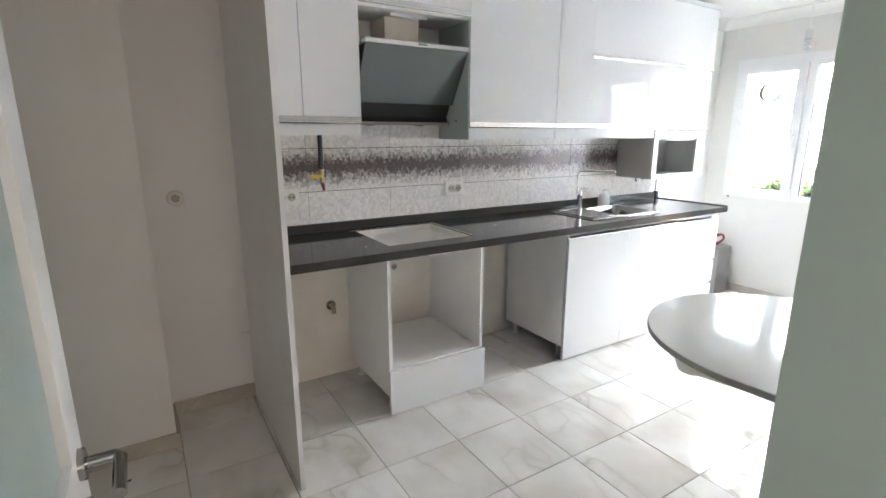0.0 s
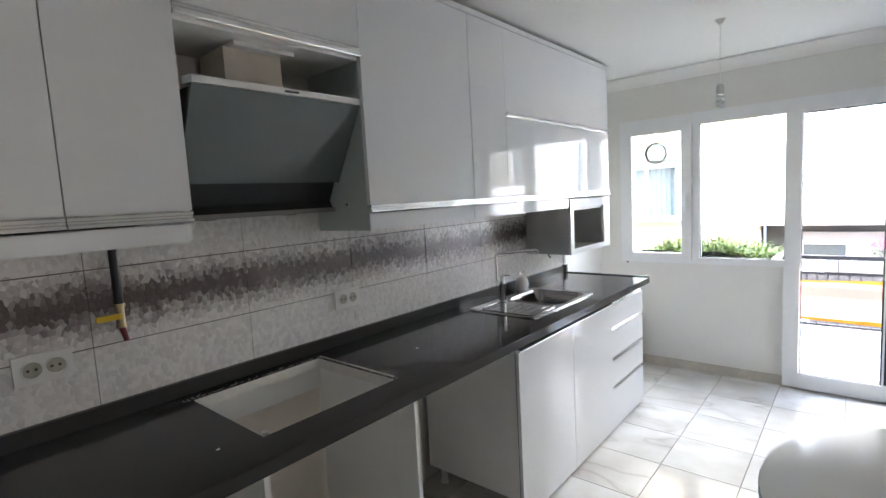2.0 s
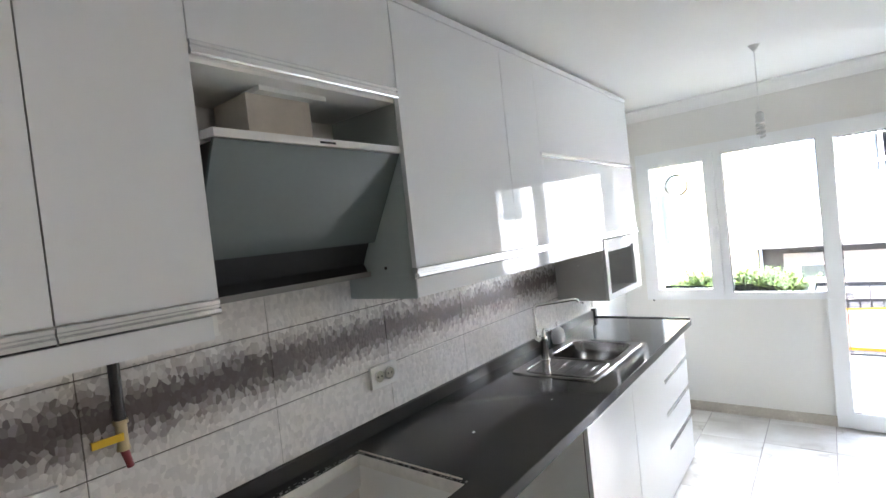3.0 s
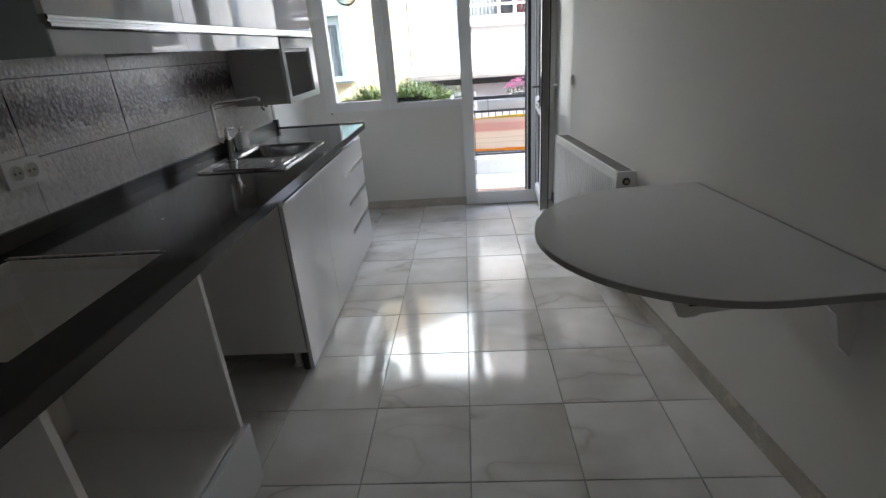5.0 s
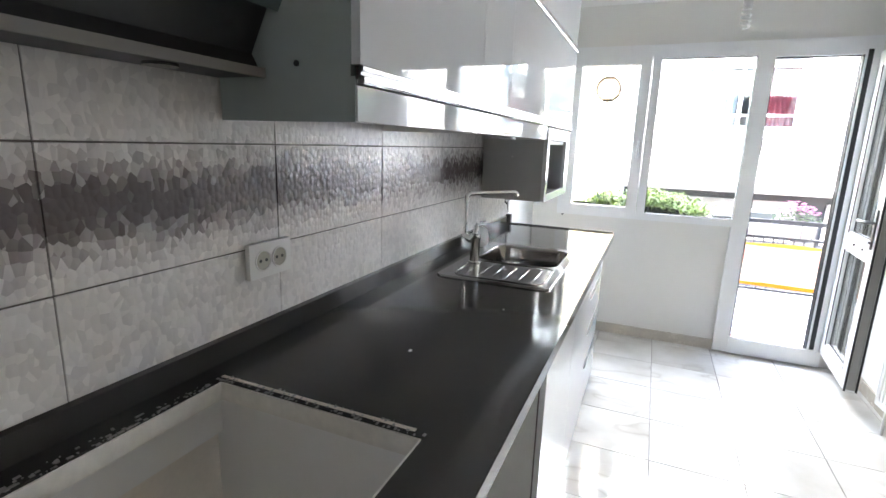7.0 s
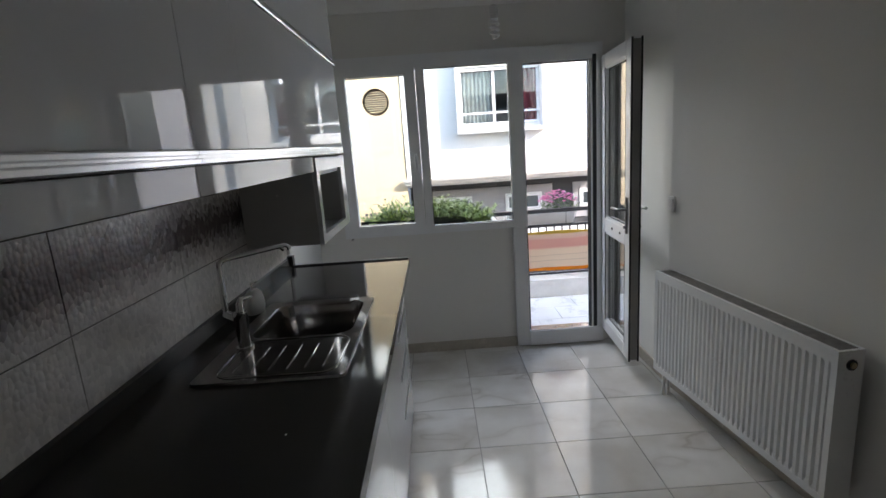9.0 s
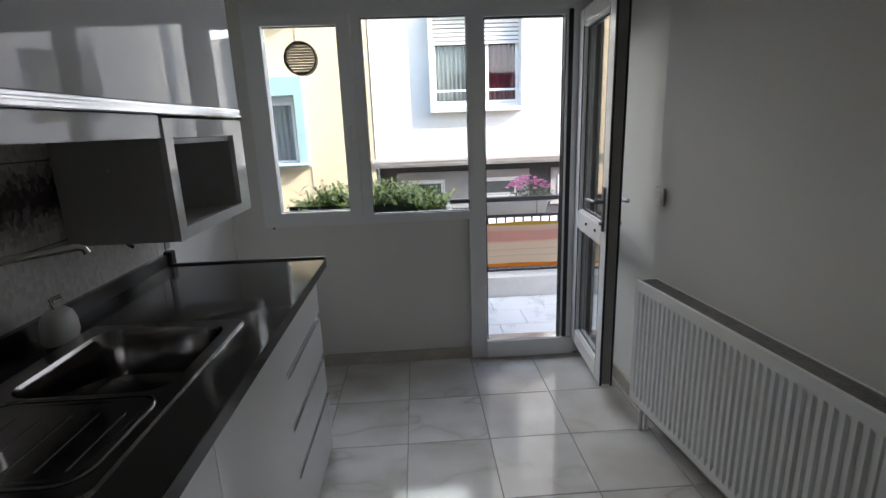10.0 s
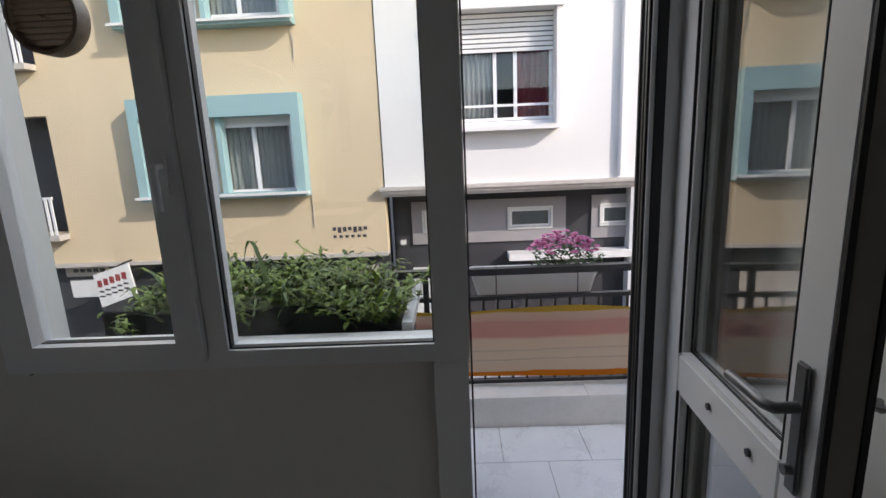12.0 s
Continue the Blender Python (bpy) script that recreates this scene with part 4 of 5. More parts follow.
carcass(wall_e, 3.4445, EX1, 1.448, WTOP)
d = part("door", boxes((3.446, 3.752, FR, WY - 0.001, WZ0 - 0.002, WTOP)), M_GLOSS, wall_e, bevel=0.002)
grip(d, 3.446, 3.752, WZ0 - 0.037)
d = part("lift_up_door", boxes((3.7535, EX1 - 0.001, FR, WY - 0.001, WZ0 - 0.002, 1.972)), M_GLOSS, wall_e, bevel=0.002)
grip(d, 3.7535, EX1 - 0.001, WZ0 - 0.037)
d = part("top_flap", boxes((3.7535, EX1 - 0.001, FR, WY - 0.001, 1.999, WTOP)), M_GLOSS, wall_e, bevel=0.002)
bm = bmesh.new()
prism(bm, [(WY - 0.001, 1.975), (FR - 0.006, 1.975), (FR - 0.009, 1.980), (FR - 0.009, 1.996), (FR, 1.9985), (WY - 0.001, 1.9985)], "x", 3.7535, EX1)
part("handle", bm, M_CHROME, d, "aluminium grip profile along the bottom edge")
part("pelmet", boxes((3.446, 4.483, WY - 0.014, WY + 0.004, 1.450, WZ0 - 0.039)), M_GLOSS, wall_e, bevel=0.001)
for z in (1.52, 1.98):
    part("hinge_cap", boxes((EX1 + 0.0005, EX1 + 0.004, FR - 0.005, FR + 0.03, z - 0.008, z + 0.008)), M_BLACK, wall_e)
part("cornice_rail", boxes((1.532, EX1 + 0.003, WY - 0.024, WY + 0.02, WTOP + 0.001, WTOP + 0.028)), M_GLOSS, wall_e, "white top rail over the wall cabinets", bevel=0.002)

niche = thing("open_shelf_box", (4.87, 3.36, 1.13), "open white shelf box with a dark inside under the wall cabinet", "shelf")
NX0, NX1, NZ0, NZ1 = 4.49, EX1, 1.135, 1.4465
M_GREYBOX = mat("grey_melamine", (0.60, 0.59, 0.575), 0.45, vary=0.04)
for x0, x1 in ((NX0, NX0 + 0.018), (NX1 - 0.018, NX1)):
    part("side_panel", boxes((x0, x1, FR + 0.02, YB - 0.011, NZ0, NZ1)), M_GREYBOX, niche, bevel=part_edge)
for name, z0 in (("bottom_panel", NZ0), ("top_panel", NZ1 - 0.018)):
    part(name, boxes((NX0 + 0.0185, NX1 - 0.0185, FR + 0.02, YB - 0.011, z0, z0 + 0.018)), M_GREYBOX, niche, bevel=part_edge)
part("back_panel", boxes((NX0 + 0.0185, NX1 - 0.0185, YB - 0.019, YB - 0.0115, NZ0 + 0.0185, NZ1 - 0.0185)), M_GREYBOX, niche)
part("front_frame", boxes((NX0, 4.54, FR, FR + 0.019, NZ0, NZ1 + 0.06), (5.045, NX1, FR, FR + 0.019, NZ0, NZ1 + 0.06), (4.54, 5.045, FR, FR + 0.019, NZ0, 1.172), (4.54, 5.045, FR, FR + 0.019, 1.448, NZ1 + 0.06)), M_GLOSS, niche, bevel=0.002)
part("hook", tube(bmesh.new(), [(4.62, 3.42, NZ0), (4.62, 3.42, NZ0 - 0.03), (4.63, 3.41, NZ0 - 0.04)], 0.006, 8), M_STEEL, niche, smooth=True)
part("hook", tube(bmesh.new(), [(4.72, 3.44, NZ0), (4.72, 3.44, NZ0 - 0.02), (4.735, 3.43, NZ0 - 0.028)], 0.006, 8), M_STEEL, niche, smooth=True)
part("screw_cap", tube(bmesh.new(), [(NX0 + 0.0005, 3.36, 1.36), (NX0 - 0.002, 3.36, 1.36)], 0.005, 8), M_PLASTIC, niche)

# ---- cooker hood ----
hood = thing("cooker_hood", (2.42, 3.36, 1.5), "slanted grey glass cooker hood with a cardboard-covered duct", "cooker hood")
bm = bmesh.new()
prism(bm, [(3.198, 1.930), (3.210, 1.934), (3.372, 1.652), (3.360, 1.648)], "x", 2.13, 2.756)
part("front_glass", bm, M_HOODGLASS, hood, bevel=0.001)
strip = part("top_strip", prism(bmesh.new(), [(3.192, 1.932), (3.192, 1.953), (3.26, 1.958), (3.26, 1.936)], "x", 2.128, 2.7565), M_PLASTIC, hood, "off-white control strip along the top", bevel=0.001)
part("badge", boxes((2.43, 2.485, 3.1905, 3.1918, 1.939, 1.945)), M_BLACK, strip)
part("body", prism(bmesh.new(), [(3.228, 1.930), (3.380, 1.660), (3.425, 1.575), (3.40, 1.532), (YB - 0.012, 1.532), (YB - 0.012, 1.930)], "x", 2.14, 2.752), M_BLACK, hood, bevel=0.002)
part("bottom_lip", boxes((2.14, 2.752, 3.392, 3.3995, 1.529, 1.547)), M_BIN, hood, "grey lip along the bottom", bevel=0.001)
for x in (2.25, 2.57):
    part("lamp", tube(bmesh.new(), [(x, 3.45, 1.531), (x, 3.45, 1.526)], 0.028, 18), M_STEEL, hood, smooth=True)
duct = part("duct_box", boxes((2.28, 2.485, 3.29, 3.46, 1.931, 2.082)), M_CARD, hood, "beige cardboard duct box", bevel=0.002)
part("box_flap", boxes((2.30, 2.52, 3.255, 3.34, 2.0825, 2.0965)), M_PLASTIC, duct, bevel=0.001)
# ---- gas tap, sockets, pipe stubs ----
gas = thing("gas_tap", (1.962, 3.49, 1.24), "black gas pipe with a yellow lever valve and a red cap", "gas tap")
pipe = part("pipe", tube(bmesh.new(), [(1.965, 3.495, 1.478), (1.965, 3.495, 1.285)], 0.013, 12), M_BLACKMETAL, gas, smooth=True)
part("valve", tube(bmesh.new(), [(1.965, 3.495, 1.285), (1.965, 3.495, 1.275), (1.965, 3.495, 1.274), (1.965, 3.495, 1.225), (1.965, 3.495, 1.21)], [0.017, 0.017, 0.013, 0.013, 0.016], 12), M_BRASS, gas, smooth=True)
part("lever", boxes((1.895, 1.962, 3.472, 3.478, 1.239, 1.257)), M_YELLOW, gas, bevel=0.003)
part("cap", tube(bmesh.new(), [(1.966, 3.494, 1.209), (1.974, 3.49, 1.165)], [0.010, 0.008], 10), M_RED, gas, smooth=True)


M_OUTLET = mat("aged_outlet_plastic", (0.40, 0.38, 0.31), 0.45, vary=0.1, scale=40)


def socket_pair(x, z, label):
    s = thing("double_socket", (x, YB - 0.012, z), label, "socket", "wall sockets")
    part("plate", boxes((x - 0.070, x + 0.070, YB - 0.0215, YB - 0.0085, z - 0.042, z + 0.042)), M_PLASTIC, s, bevel=0.005)
    for dx in (-0.0275, 0.0275):
        bm = bmesh.new()
        n = 20
        rows = [[(x + dx + r * math.cos(k * math.tau / n), y, z + r * math.sin(k * math.tau / n)) for k in range(n)] for r, y in ((0.0265, YB - 0.022), (0.0265, YB - 0.0245), (0.0235, YB - 0.0245), (0.0225, YB - 0.0222))]
        bridge(bm, rows, n=n)
        o = part("outlet", bm, M_PLASTIC, s, smooth=True)
        part("face", tube(bmesh.new(), [(x + dx, YB - 0.0222, z), (x + dx, YB - 0.0228, z)], 0.0222, 20), M_OUTLET, o, "greyed outlet face")
        for d in (-0.0095, 0.0095):
            part("pin_hole", tube(bmesh.new(), [(x + dx + d, YB - 0.0236, z), (x + dx + d, YB - 0.0227, z)], 0.0042, 8), M_BLACK, o)


socket_pair(1.764, 1.136, "white double socket on the mosaic tiles")
socket_pair(2.873, 1.127, "white double socket on the mosaic tiles")
stub = thing("pipe_stub", (1.99, YB, 0.46), "capped brass water pipe stub on the bare wall", "pipe")
part("pipe", tube(bmesh.new(), [(1.99, YB + 0.008, 0.46), (1.99, YB - 0.03, 0.46), (1.99, YB - 0.045, 0.45), (1.99, YB - 0.05, 0.42)], 0.014, 12), M_BRASS, stub, smooth=True)
part("rosette", tube(bmesh.new(), [(1.99, YB + 0.008, 0.46), (1.99, YB, 0.46)], 0.03, 16), M_STEEL, stub, smooth=True)
stub2 = thing("pipe_stub", (1.93, YB, 0.80), "dark capped pipe end under the worktop", "pipe")
part("pipe", tube(bmesh.new(), [(1.93, YB + 0.008, 0.815), (1.93, YB - 0.04, 0.815)], [0.03, 0.024], 12), M_BLACK, stub2, smooth=True)
stub3 = thing("pipe_stub", (1.6, YB, 0.72), "small grey pipe end under the worktop", "pipe")
part("pipe", tube(bmesh.new(), [(1.62, YB + 0.008, 0.74), (1.62, YB - 0.04, 0.735)], 0.016, 12), M_STEEL, stub3, smooth=True)
for x, z in ((2.35, 0.652), (2.42, 0.642)):
    so = thing("round_socket", (x, YB, z), "round flush socket on the bare wall behind the oven housing", "socket", "wall sockets")
    part("ring", tube(bmesh.new(), [(x, YB + 0.008, z), (x, YB - 0.003, z), (x, YB - 0.005, z)], [0.03, 0.029, 0.024], 20), M_PLASTIC, so, smooth=True)
    part("face", tube(bmesh.new(), [(x, YB - 0.005, z), (x, YB - 0.0062, z)], 0.0195, 18), M_OUTLET, so)
    for d in (-0.0085, 0.0085):
        part("pin_hole", tube(bmesh.new(), [(x + d, YB - 0.0074, z), (x + d, YB - 0.006, z)], 0.004, 8), M_BLACK, so)
tag = thing("cable_end", (2.08, 3.3, 0.8), "brown cable end hanging beside the oven housing", "cable")
part("cable", tube(bmesh.new(), [(2.083, 3.40, 0.877), (2.080, 3.395, 0.84), (2.078, 3.38, 0.805)], [0.006, 0.009, 0.007], 8), M_EDGE, tag, smooth=True)
ns = thing("wall_socket", (1.225, YB, 1.165), "round flush socket box in the niche wall", "socket")
part("ring", tube(bmesh.new(), [(1.225, YB + 0.008, 1.165), (1.225, YB - 0.004, 1.165)], [0.04, 0.036], 20), M_WALL, ns, smooth=True)
part("insert", tube(bmesh.new(), [(1.225, YB - 0.004, 1.165), (1.225, YB - 0.008, 1.165)], 0.02, 16), M_OUTLET, ns, smooth=True)
sw = thing("light_switch", (5.12, 1.35, 1.112), "white rocker light switch on the wall", "switch")
part("plate", boxes((5.085, 5.165, 1.3465, 1.356, 1.072, 1.152)), M_PLASTIC, sw, bevel=0.004)
part("rocker", boxes((5.098, 5.152, 1.356, 1.361, 1.085, 1.139)), M_PLASTIC, sw, bevel=0.003)

for x, y, r in ((2.956, 3.166, 0.005), (2.02, 3.02, 0.0035), (3.36, 3.05, 0.0025)):
    bm = bmesh.new()
    bmesh.ops.create_icosphere(bm, subdivisions=1, radius=r)
    for v in bm.verts:
        v.co = Vector((x + v.co.x * 1.6, y + v.co.y, 0.9205 + (v.co.z + r) * 0.4))
    crumb = thing("plaster_crumb", (x, y, 0.92), "tiny white crumb of plaster lying on the worktop", "debris", "crumbs on the worktop")
    part("crumb", bm, M_PLASTIC, crumb)

chip = thing("wood_splinter", (0.88, 3.05, 0.0), "small dark splinter lying on the floor tiles", "debris")
part("splinter", prism(bmesh.new(), [(0.862, 3.043), (0.893, 3.050), (0.897, 3.057), (0.868, 3.054)], "z", 0.0005, 0.006), M_EDGE, chip)

# ---- hanging bulb ----
bulb = thing("pendant_bulb", (4.775, 2.36, CEIL), "bare energy-saving bulb hanging on a thin white cord", "lamp")
part("ceiling_hook", tube(bmesh.new(), [(4.775, 2.36, CEIL), (4.775, 2.36, CEIL - 0.012), (4.775, 2.36, CEIL - 0.03)], [0.03, 0.02, 0.008], 14), M_PLASTIC, bulb, smooth=True)
part("cord", tube(bmesh.new(), [(4.775, 2.36, CEIL - 0.03), (4.772, 2.36, 2.3), (4.775, 2.36, 2.125)], 0.0022, 6), M_PLASTIC, bulb, smooth=True)
part("socket", tube(bmesh.new(), [(4.775, 2.36, 2.13), (4.775, 2.36, 2.12), (4.775, 2.36, 2.07), (4.775, 2.36, 2.066)], [0.008, 0.019, 0.02, 0.016], 14), M_BULB, bulb, smooth=True)
pts = [(4.775 + 0.017 * math.cos(k * 0.55), 2.36 + 0.017 * math.sin(k * 0.55), 2.064 - k * 0.0021) for k in range(36)]
part("spiral_tube", tube(bmesh.new(), pts, 0.0065, 8), M_BULB, bulb, smooth=True)

# ---- folding table on the side wall ----
ANG = math.degrees(math.atan(SLOPE))
TZ = 0.815
table = thing("folding_table", (2.94, side_y(2.94) + 0.001, TZ), "white half-round folding table hinged to the wall", "table", rz=ANG, local=True)
R, DEPTH = 0.485, 0.292
outline = [(-R, 0.0), (R, 0.0)] + [(R * math.cos(a * math.pi / 40), DEPTH + R * math.sin(a * math.pi / 40)) for a in range(41)]
part("tabletop", prism(bmesh.new(), outline, "z", -0.022, 0.0), M_TABLE, table, bevel=0.0015, smooth=True)
rim = [(R * math.cos(a * math.pi / 40), DEPTH + R * math.sin(a * math.pi / 40)) for a in range(41)]
rim = [(R, 0.001)] + rim + [(-R, 0.001)]
bm = bmesh.new()
inner = [bm.verts.new((x, y, z)) for z in (-0.021, -0.0025) for x, y in rim]
outer = [bm.verts.new((x * 1.003, DEPTH + (y - DEPTH) * 1.003 if y > DEPTH else y, z)) for z in (-0.021, -0.0025) for x, y in rim]
m_ = len(rim)
for k in range(m_ - 1):
    bm.faces.new((outer[k], outer[k + 1], outer[m_ + k + 1], outer[m_ + k]))
    bm.faces.new((inner[m_ + k], inner[m_ + k + 1], outer[m_ + k + 1], outer[m_ + k]))
part("edge_band", bm, M_TABLE_EDGE, table, "grey plastic edge band", smooth=True)
part("wall_batten", boxes((-R, R, 0.0005, 0.02, -0.085, -0.0225)), M_TABLE, table, bevel=0.002)
for x in (-0.37, 0.37):
    bm = bmesh.new()
    prism(bm, [(0.021, -0.0225), (0.53, -0.0225), (0.535, -0.04), (0.515, -0.082), (0.50, -0.088), (0.47, -0.088), (0.455, -0.08), (0.30, -0.072), (0.14, -0.075), (0.09, -0.12), (0.06, -0.22), (0.021, -0.26)], "x", x - 0.014, x + 0.014)
    arm = part("bracket", bm, M_PLASTIC, table, "white folding wall bracket", bevel=0.002)
    part("locking_slot", boxes((x - 0.0155, x + 0.0155, 0.40, 0.49, -0.055, -0.037)), M_BLACK, arm, "dark locking slot", bevel=0.003)
part("hinge", boxes((-R + 0.02, R - 0.02, 0.0005, 0.006, 0.0005, 0.003)), M_TABLE_EDGE, table)

# ---- radiator ----
rad = thing("radiator", (4.485, side_y(4.485), 0.0), "white ribbed panel radiator under its dusty grille", "radiator", rz=ANG, local=True)
RW, RZ0, RZ1, RF, RB = 0.575, 0.15, 0.745, 0.135, 0.035
bm = bmesh.new()
nrib = 34
prof = []
for k in range(nrib):
    x = -RW + 0.03 + k * (2 * RW - 0.06) / nrib
    w = (2 * RW - 0.06) / nrib
    prof += [(x, RF - 0.012), (x + 0.15 * w, RF), (x + 0.6 * w, RF), (x + 0.75 * w, RF - 0.012)]
prof = [(-RW + 0.004, RF)] + [(-RW + 0.026, RF)] + prof + [(RW - 0.026, RF), (RW - 0.004, RF)]
zz = [(RZ0 + 0.03, 0.0), (RZ0 + 0.045, 1.0), (RZ1 - 0.06, 1.0), (RZ1 - 0.045, 0.0)]
grid = [[bm.verts.new((x, RF - (RF - y) * s, z)) for x, y in prof] for z, s in zz]
for q, w in zip(grid, grid[1:]):
    for k in range(len(prof) - 1):
        bm.faces.new((q[k], q[k + 1], w[k + 1], w[k]))
box(bm, -RW + 0.004, RW - 0.004, RF - 0.016, RF, RZ0, RZ0 + 0.0295)
box(bm, -RW + 0.004, RW - 0.004, RF - 0.016, RF, RZ1 - 0.0445, RZ1 - 0.006)
part("ribbed_panel", bm, M_RAD, rad)
part("rear_panel", boxes((-RW + 0.01, RW - 0.01, RB, RB + 0.014, RZ0, RZ1 - 0.01)), M_RAD, rad)
for s in (-1, 1):
    x0, x1 = sorted((s * RW, s * (RW - 0.0035)))
    part("side_cover", boxes((x0, x1, RB, RF + 0.001, RZ0, RZ1)), M_RAD, rad, bevel=0.001)
part("grille_frame", boxes((-RW, RW, RF - 0.014, RF + 0.0015, RZ1 - 0.006, RZ1 + 0.002), (-RW, RW, RB, RB + 0.008, RZ1 - 0.006, RZ1 + 0.002), (-RW, -RW + 0.012, RB + 0.008, RF - 0.014, RZ1 - 0.006, RZ1 + 0.002), (RW - 0.012, RW, RB + 0.008, RF - 0.014, RZ1 - 0.006, RZ1 + 0.002)), M_RAD, rad, bevel=0.001)
grille = bmesh.new()
for k in range(140):
    x = -RW + 0.014 + k * (2 * RW - 0.028) / 140
    box(grille, x, x + 0.0055, RB + 0.008, RF - 0.014, RZ1 - 0.005, RZ1 - 0.001)
part("grille", grille, M_RADGRILL, rad, "dusty grey top grille")
part("valve", tube(bmesh.new(), [(RW, 0.085, RZ1 - 0.05), (RW + 0.03, 0.085, RZ1 - 0.05), (RW + 0.035, 0.085, RZ1 - 0.05), (RW + 0.06, 0.085, RZ1 - 0.05)], [0.012, 0.012, 0.018, 0.016], 12), M_PLASTIC, rad, smooth=True)
part("air_vent", tube(bmesh.new(), [(-RW - 0.0005, 0.085, RZ1 - 0.05), (-RW - 0.006, 0.085, RZ1 - 0.05)], 0.02, 14), M_BLACK, rad, smooth=True)
part("plug", tube(bmesh.new(), [(-RW - 0.006, 0.085, RZ1 - 0.05), (-RW - 0.012, 0.085, RZ1 - 0.05)], 0.011, 10), M_BRASS, rad, smooth=True)
for dy in (0.07, 0.10):
    part("pipe", tube(bmesh.new(), [(RW - 0.05, dy, RZ0), (RW - 0.05, dy, 0.0)], 0.009, 10), M_PLASTIC, rad, smooth=True)

# ---- bin with heart handle ----
bin_ = thing("waste_bin", (5.65, 3.29, 0), "grey plastic bin with a red heart-shaped loop on its lid", "bin")
part("body", prism(bmesh.new(), [(5.55, 3.155), (5.765, 3.155), (5.765, 3.40), (5.55, 3.40)], "z", 0.0, 0.430), M_BIN, bin_, bevel=0.03, smooth=True)
lid = part("lid", boxes((5.552, 5.763, 3.157, 3.398, 0.431, 0.460)), M_BIN, bin_, bevel=0.012)
heart = []
for k in range(33):
    a = k * math.tau / 32
    heart.append((5.62, 3.215 + 0.0034 * 16 * math.sin(a) ** 3, 0.533 + 0.0035 * (13 * math.cos(a) - 5 * math.cos(2 * a) - 2 * math.cos(3 * a) - math.cos(4 * a))))
part("heart_loop", tube(bmesh.new(), heart, 0.011, 8), M_RED, bin_, "red heart-shaped loop", smooth=True)

# ---- balcony ----
balcony = solid("balcony_slab", boxes((6.06, 7.25, 0.2, 4.4, -0.25, -0.012)), M_KERB, "balcony floor of large white tiles", "balcony floor")
solid("balcony_kerb", boxes((6.965, 7.20, 0.2, 4.4, -0.011, 0.15)), M_KERB, "pale marble coping along the balcony edge", "kerb", bevel=0.006)
part("coping", boxes(*[(6.95, 7.215, 0.2 + k * 0.6, 0.798 + k * 0.6, 0.1505, 0.176) for k in range(7)]), M_KERB, bpy.data.objects["balcony_kerb"], bevel=0.004)
rail = thing("balcony_railing", (7.1, 2.2, 0.15), "black painted steel balcony railing", "railing")
for z0, z1, w in ((0.812, 0.848, 0.025), (0.672, 0.695, 0.016), (0.192, 0.212, 0.016)):
    part("rail", boxes((7.1 - w, 7.1 + w, 0.2, 2.95, z0, z1)), M_BLACKMETAL, rail, bevel=0.003)
for k in range(35):
    y = 0.24 + k * 0.077
    part("baluster", boxes((7.094, 7.106, y - 0.006, y + 0.006, 0.2125, 0.6715)), M_BLACKMETAL, rail)
for y in (0.25, 1.05, 2.24, 2.93):
    part("post", boxes((7.085, 7.115, y - 0.015, y + 0.015, 0.177, 0.8115)), M_BLACKMETAL, rail, bevel=0.002)
cloth = thing("railing_cloth", (7.075, 2.2, 0.4), "striped cream, pink and orange cloth tied along the railing", "cloth")
bm = bmesh.new()
ny, nz = 60, 10
grid = [[bm.verts.new((7.066 + 0.006 * math.sin(j * 0.55) * (i / nz) + 0.004 * math.sin(j * 0.21 + i * 0.7), 0.25 + j * 2.65 / ny, 0.240 + (0.388 + 0.010 * math.sin(j * 0.27)) * i / nz + 0.006 * math.sin(j * 0.19) * (1 - i / nz))) for j in range(ny + 1)] for i in range(nz + 1)]
for q, w in zip(grid, grid[1:]):
    for j in range(ny):
        bm.faces.new((q[j], q[j + 1], w[j + 1], w[j]))
bmesh.ops.solidify(bm, geom=list(bm.faces), thickness=0.002)
part("sheet", bm, M_AWNING, cloth, smooth=True)


def blade(bm, base, tip, width, bend):
    """One narrow leaf as a short bent strip."""
    base, tip = Vector(base), Vector(tip)
    d = tip - base
    side = d.cross(Vector((0, 0, 1)))
    side = (side.normalized() if side.length > 1e-5 else Vector((1, 0, 0))) * width
    up = Vector((0, 0, 1)) * bend * d.length
    rows = []
    for s, w in ((0.0, 0.4), (0.35, 1.0), (0.7, 0.8), (1.0, 0.05)):
        c = base + d * s + up * (s * (1 - s) * 4)
        rows.append((bm.verts.new(c - side * w), bm.verts.new(c + side * w)))
    for q, w in zip(rows, rows[1:]):
        bm.faces.new((q[0], q[1], w[1], w[0]))


# planter with ferns outside the window
planter = thing("fern_planter", (6.33, 2.8, 0.0), "dark planter full of leafy green plants under the window", "planter")
# near-black sloping sheet: planter front and painted shade under the foliage
part("front_sheet", prism(bmesh.new(), [(2.29, 0.0), (3.27, 0.0), (3.27, 0.985), (2.9, 0.972), (2.55, 0.985), (2.46, 0.972), (2.36, 0.915), (2.29, 0.895)], "x", 6.12, 6.148), M_DARKFRONT, planter, "dark planter front with the shade under the leaves in its colour", bevel=0.003)
part("box", boxes((6.58, 6.62, 2.26, 3.27, 0.0, 0.90), (6.15, 6.58, 2.26, 2.29, 0.0, 0.90), (6.15, 6.58, 3.24, 3.27, 0.0, 0.90), (6.15, 6.58, 2.29, 3.24, 0.0, 0.5)), M_BLACK, planter, bevel=0.004)
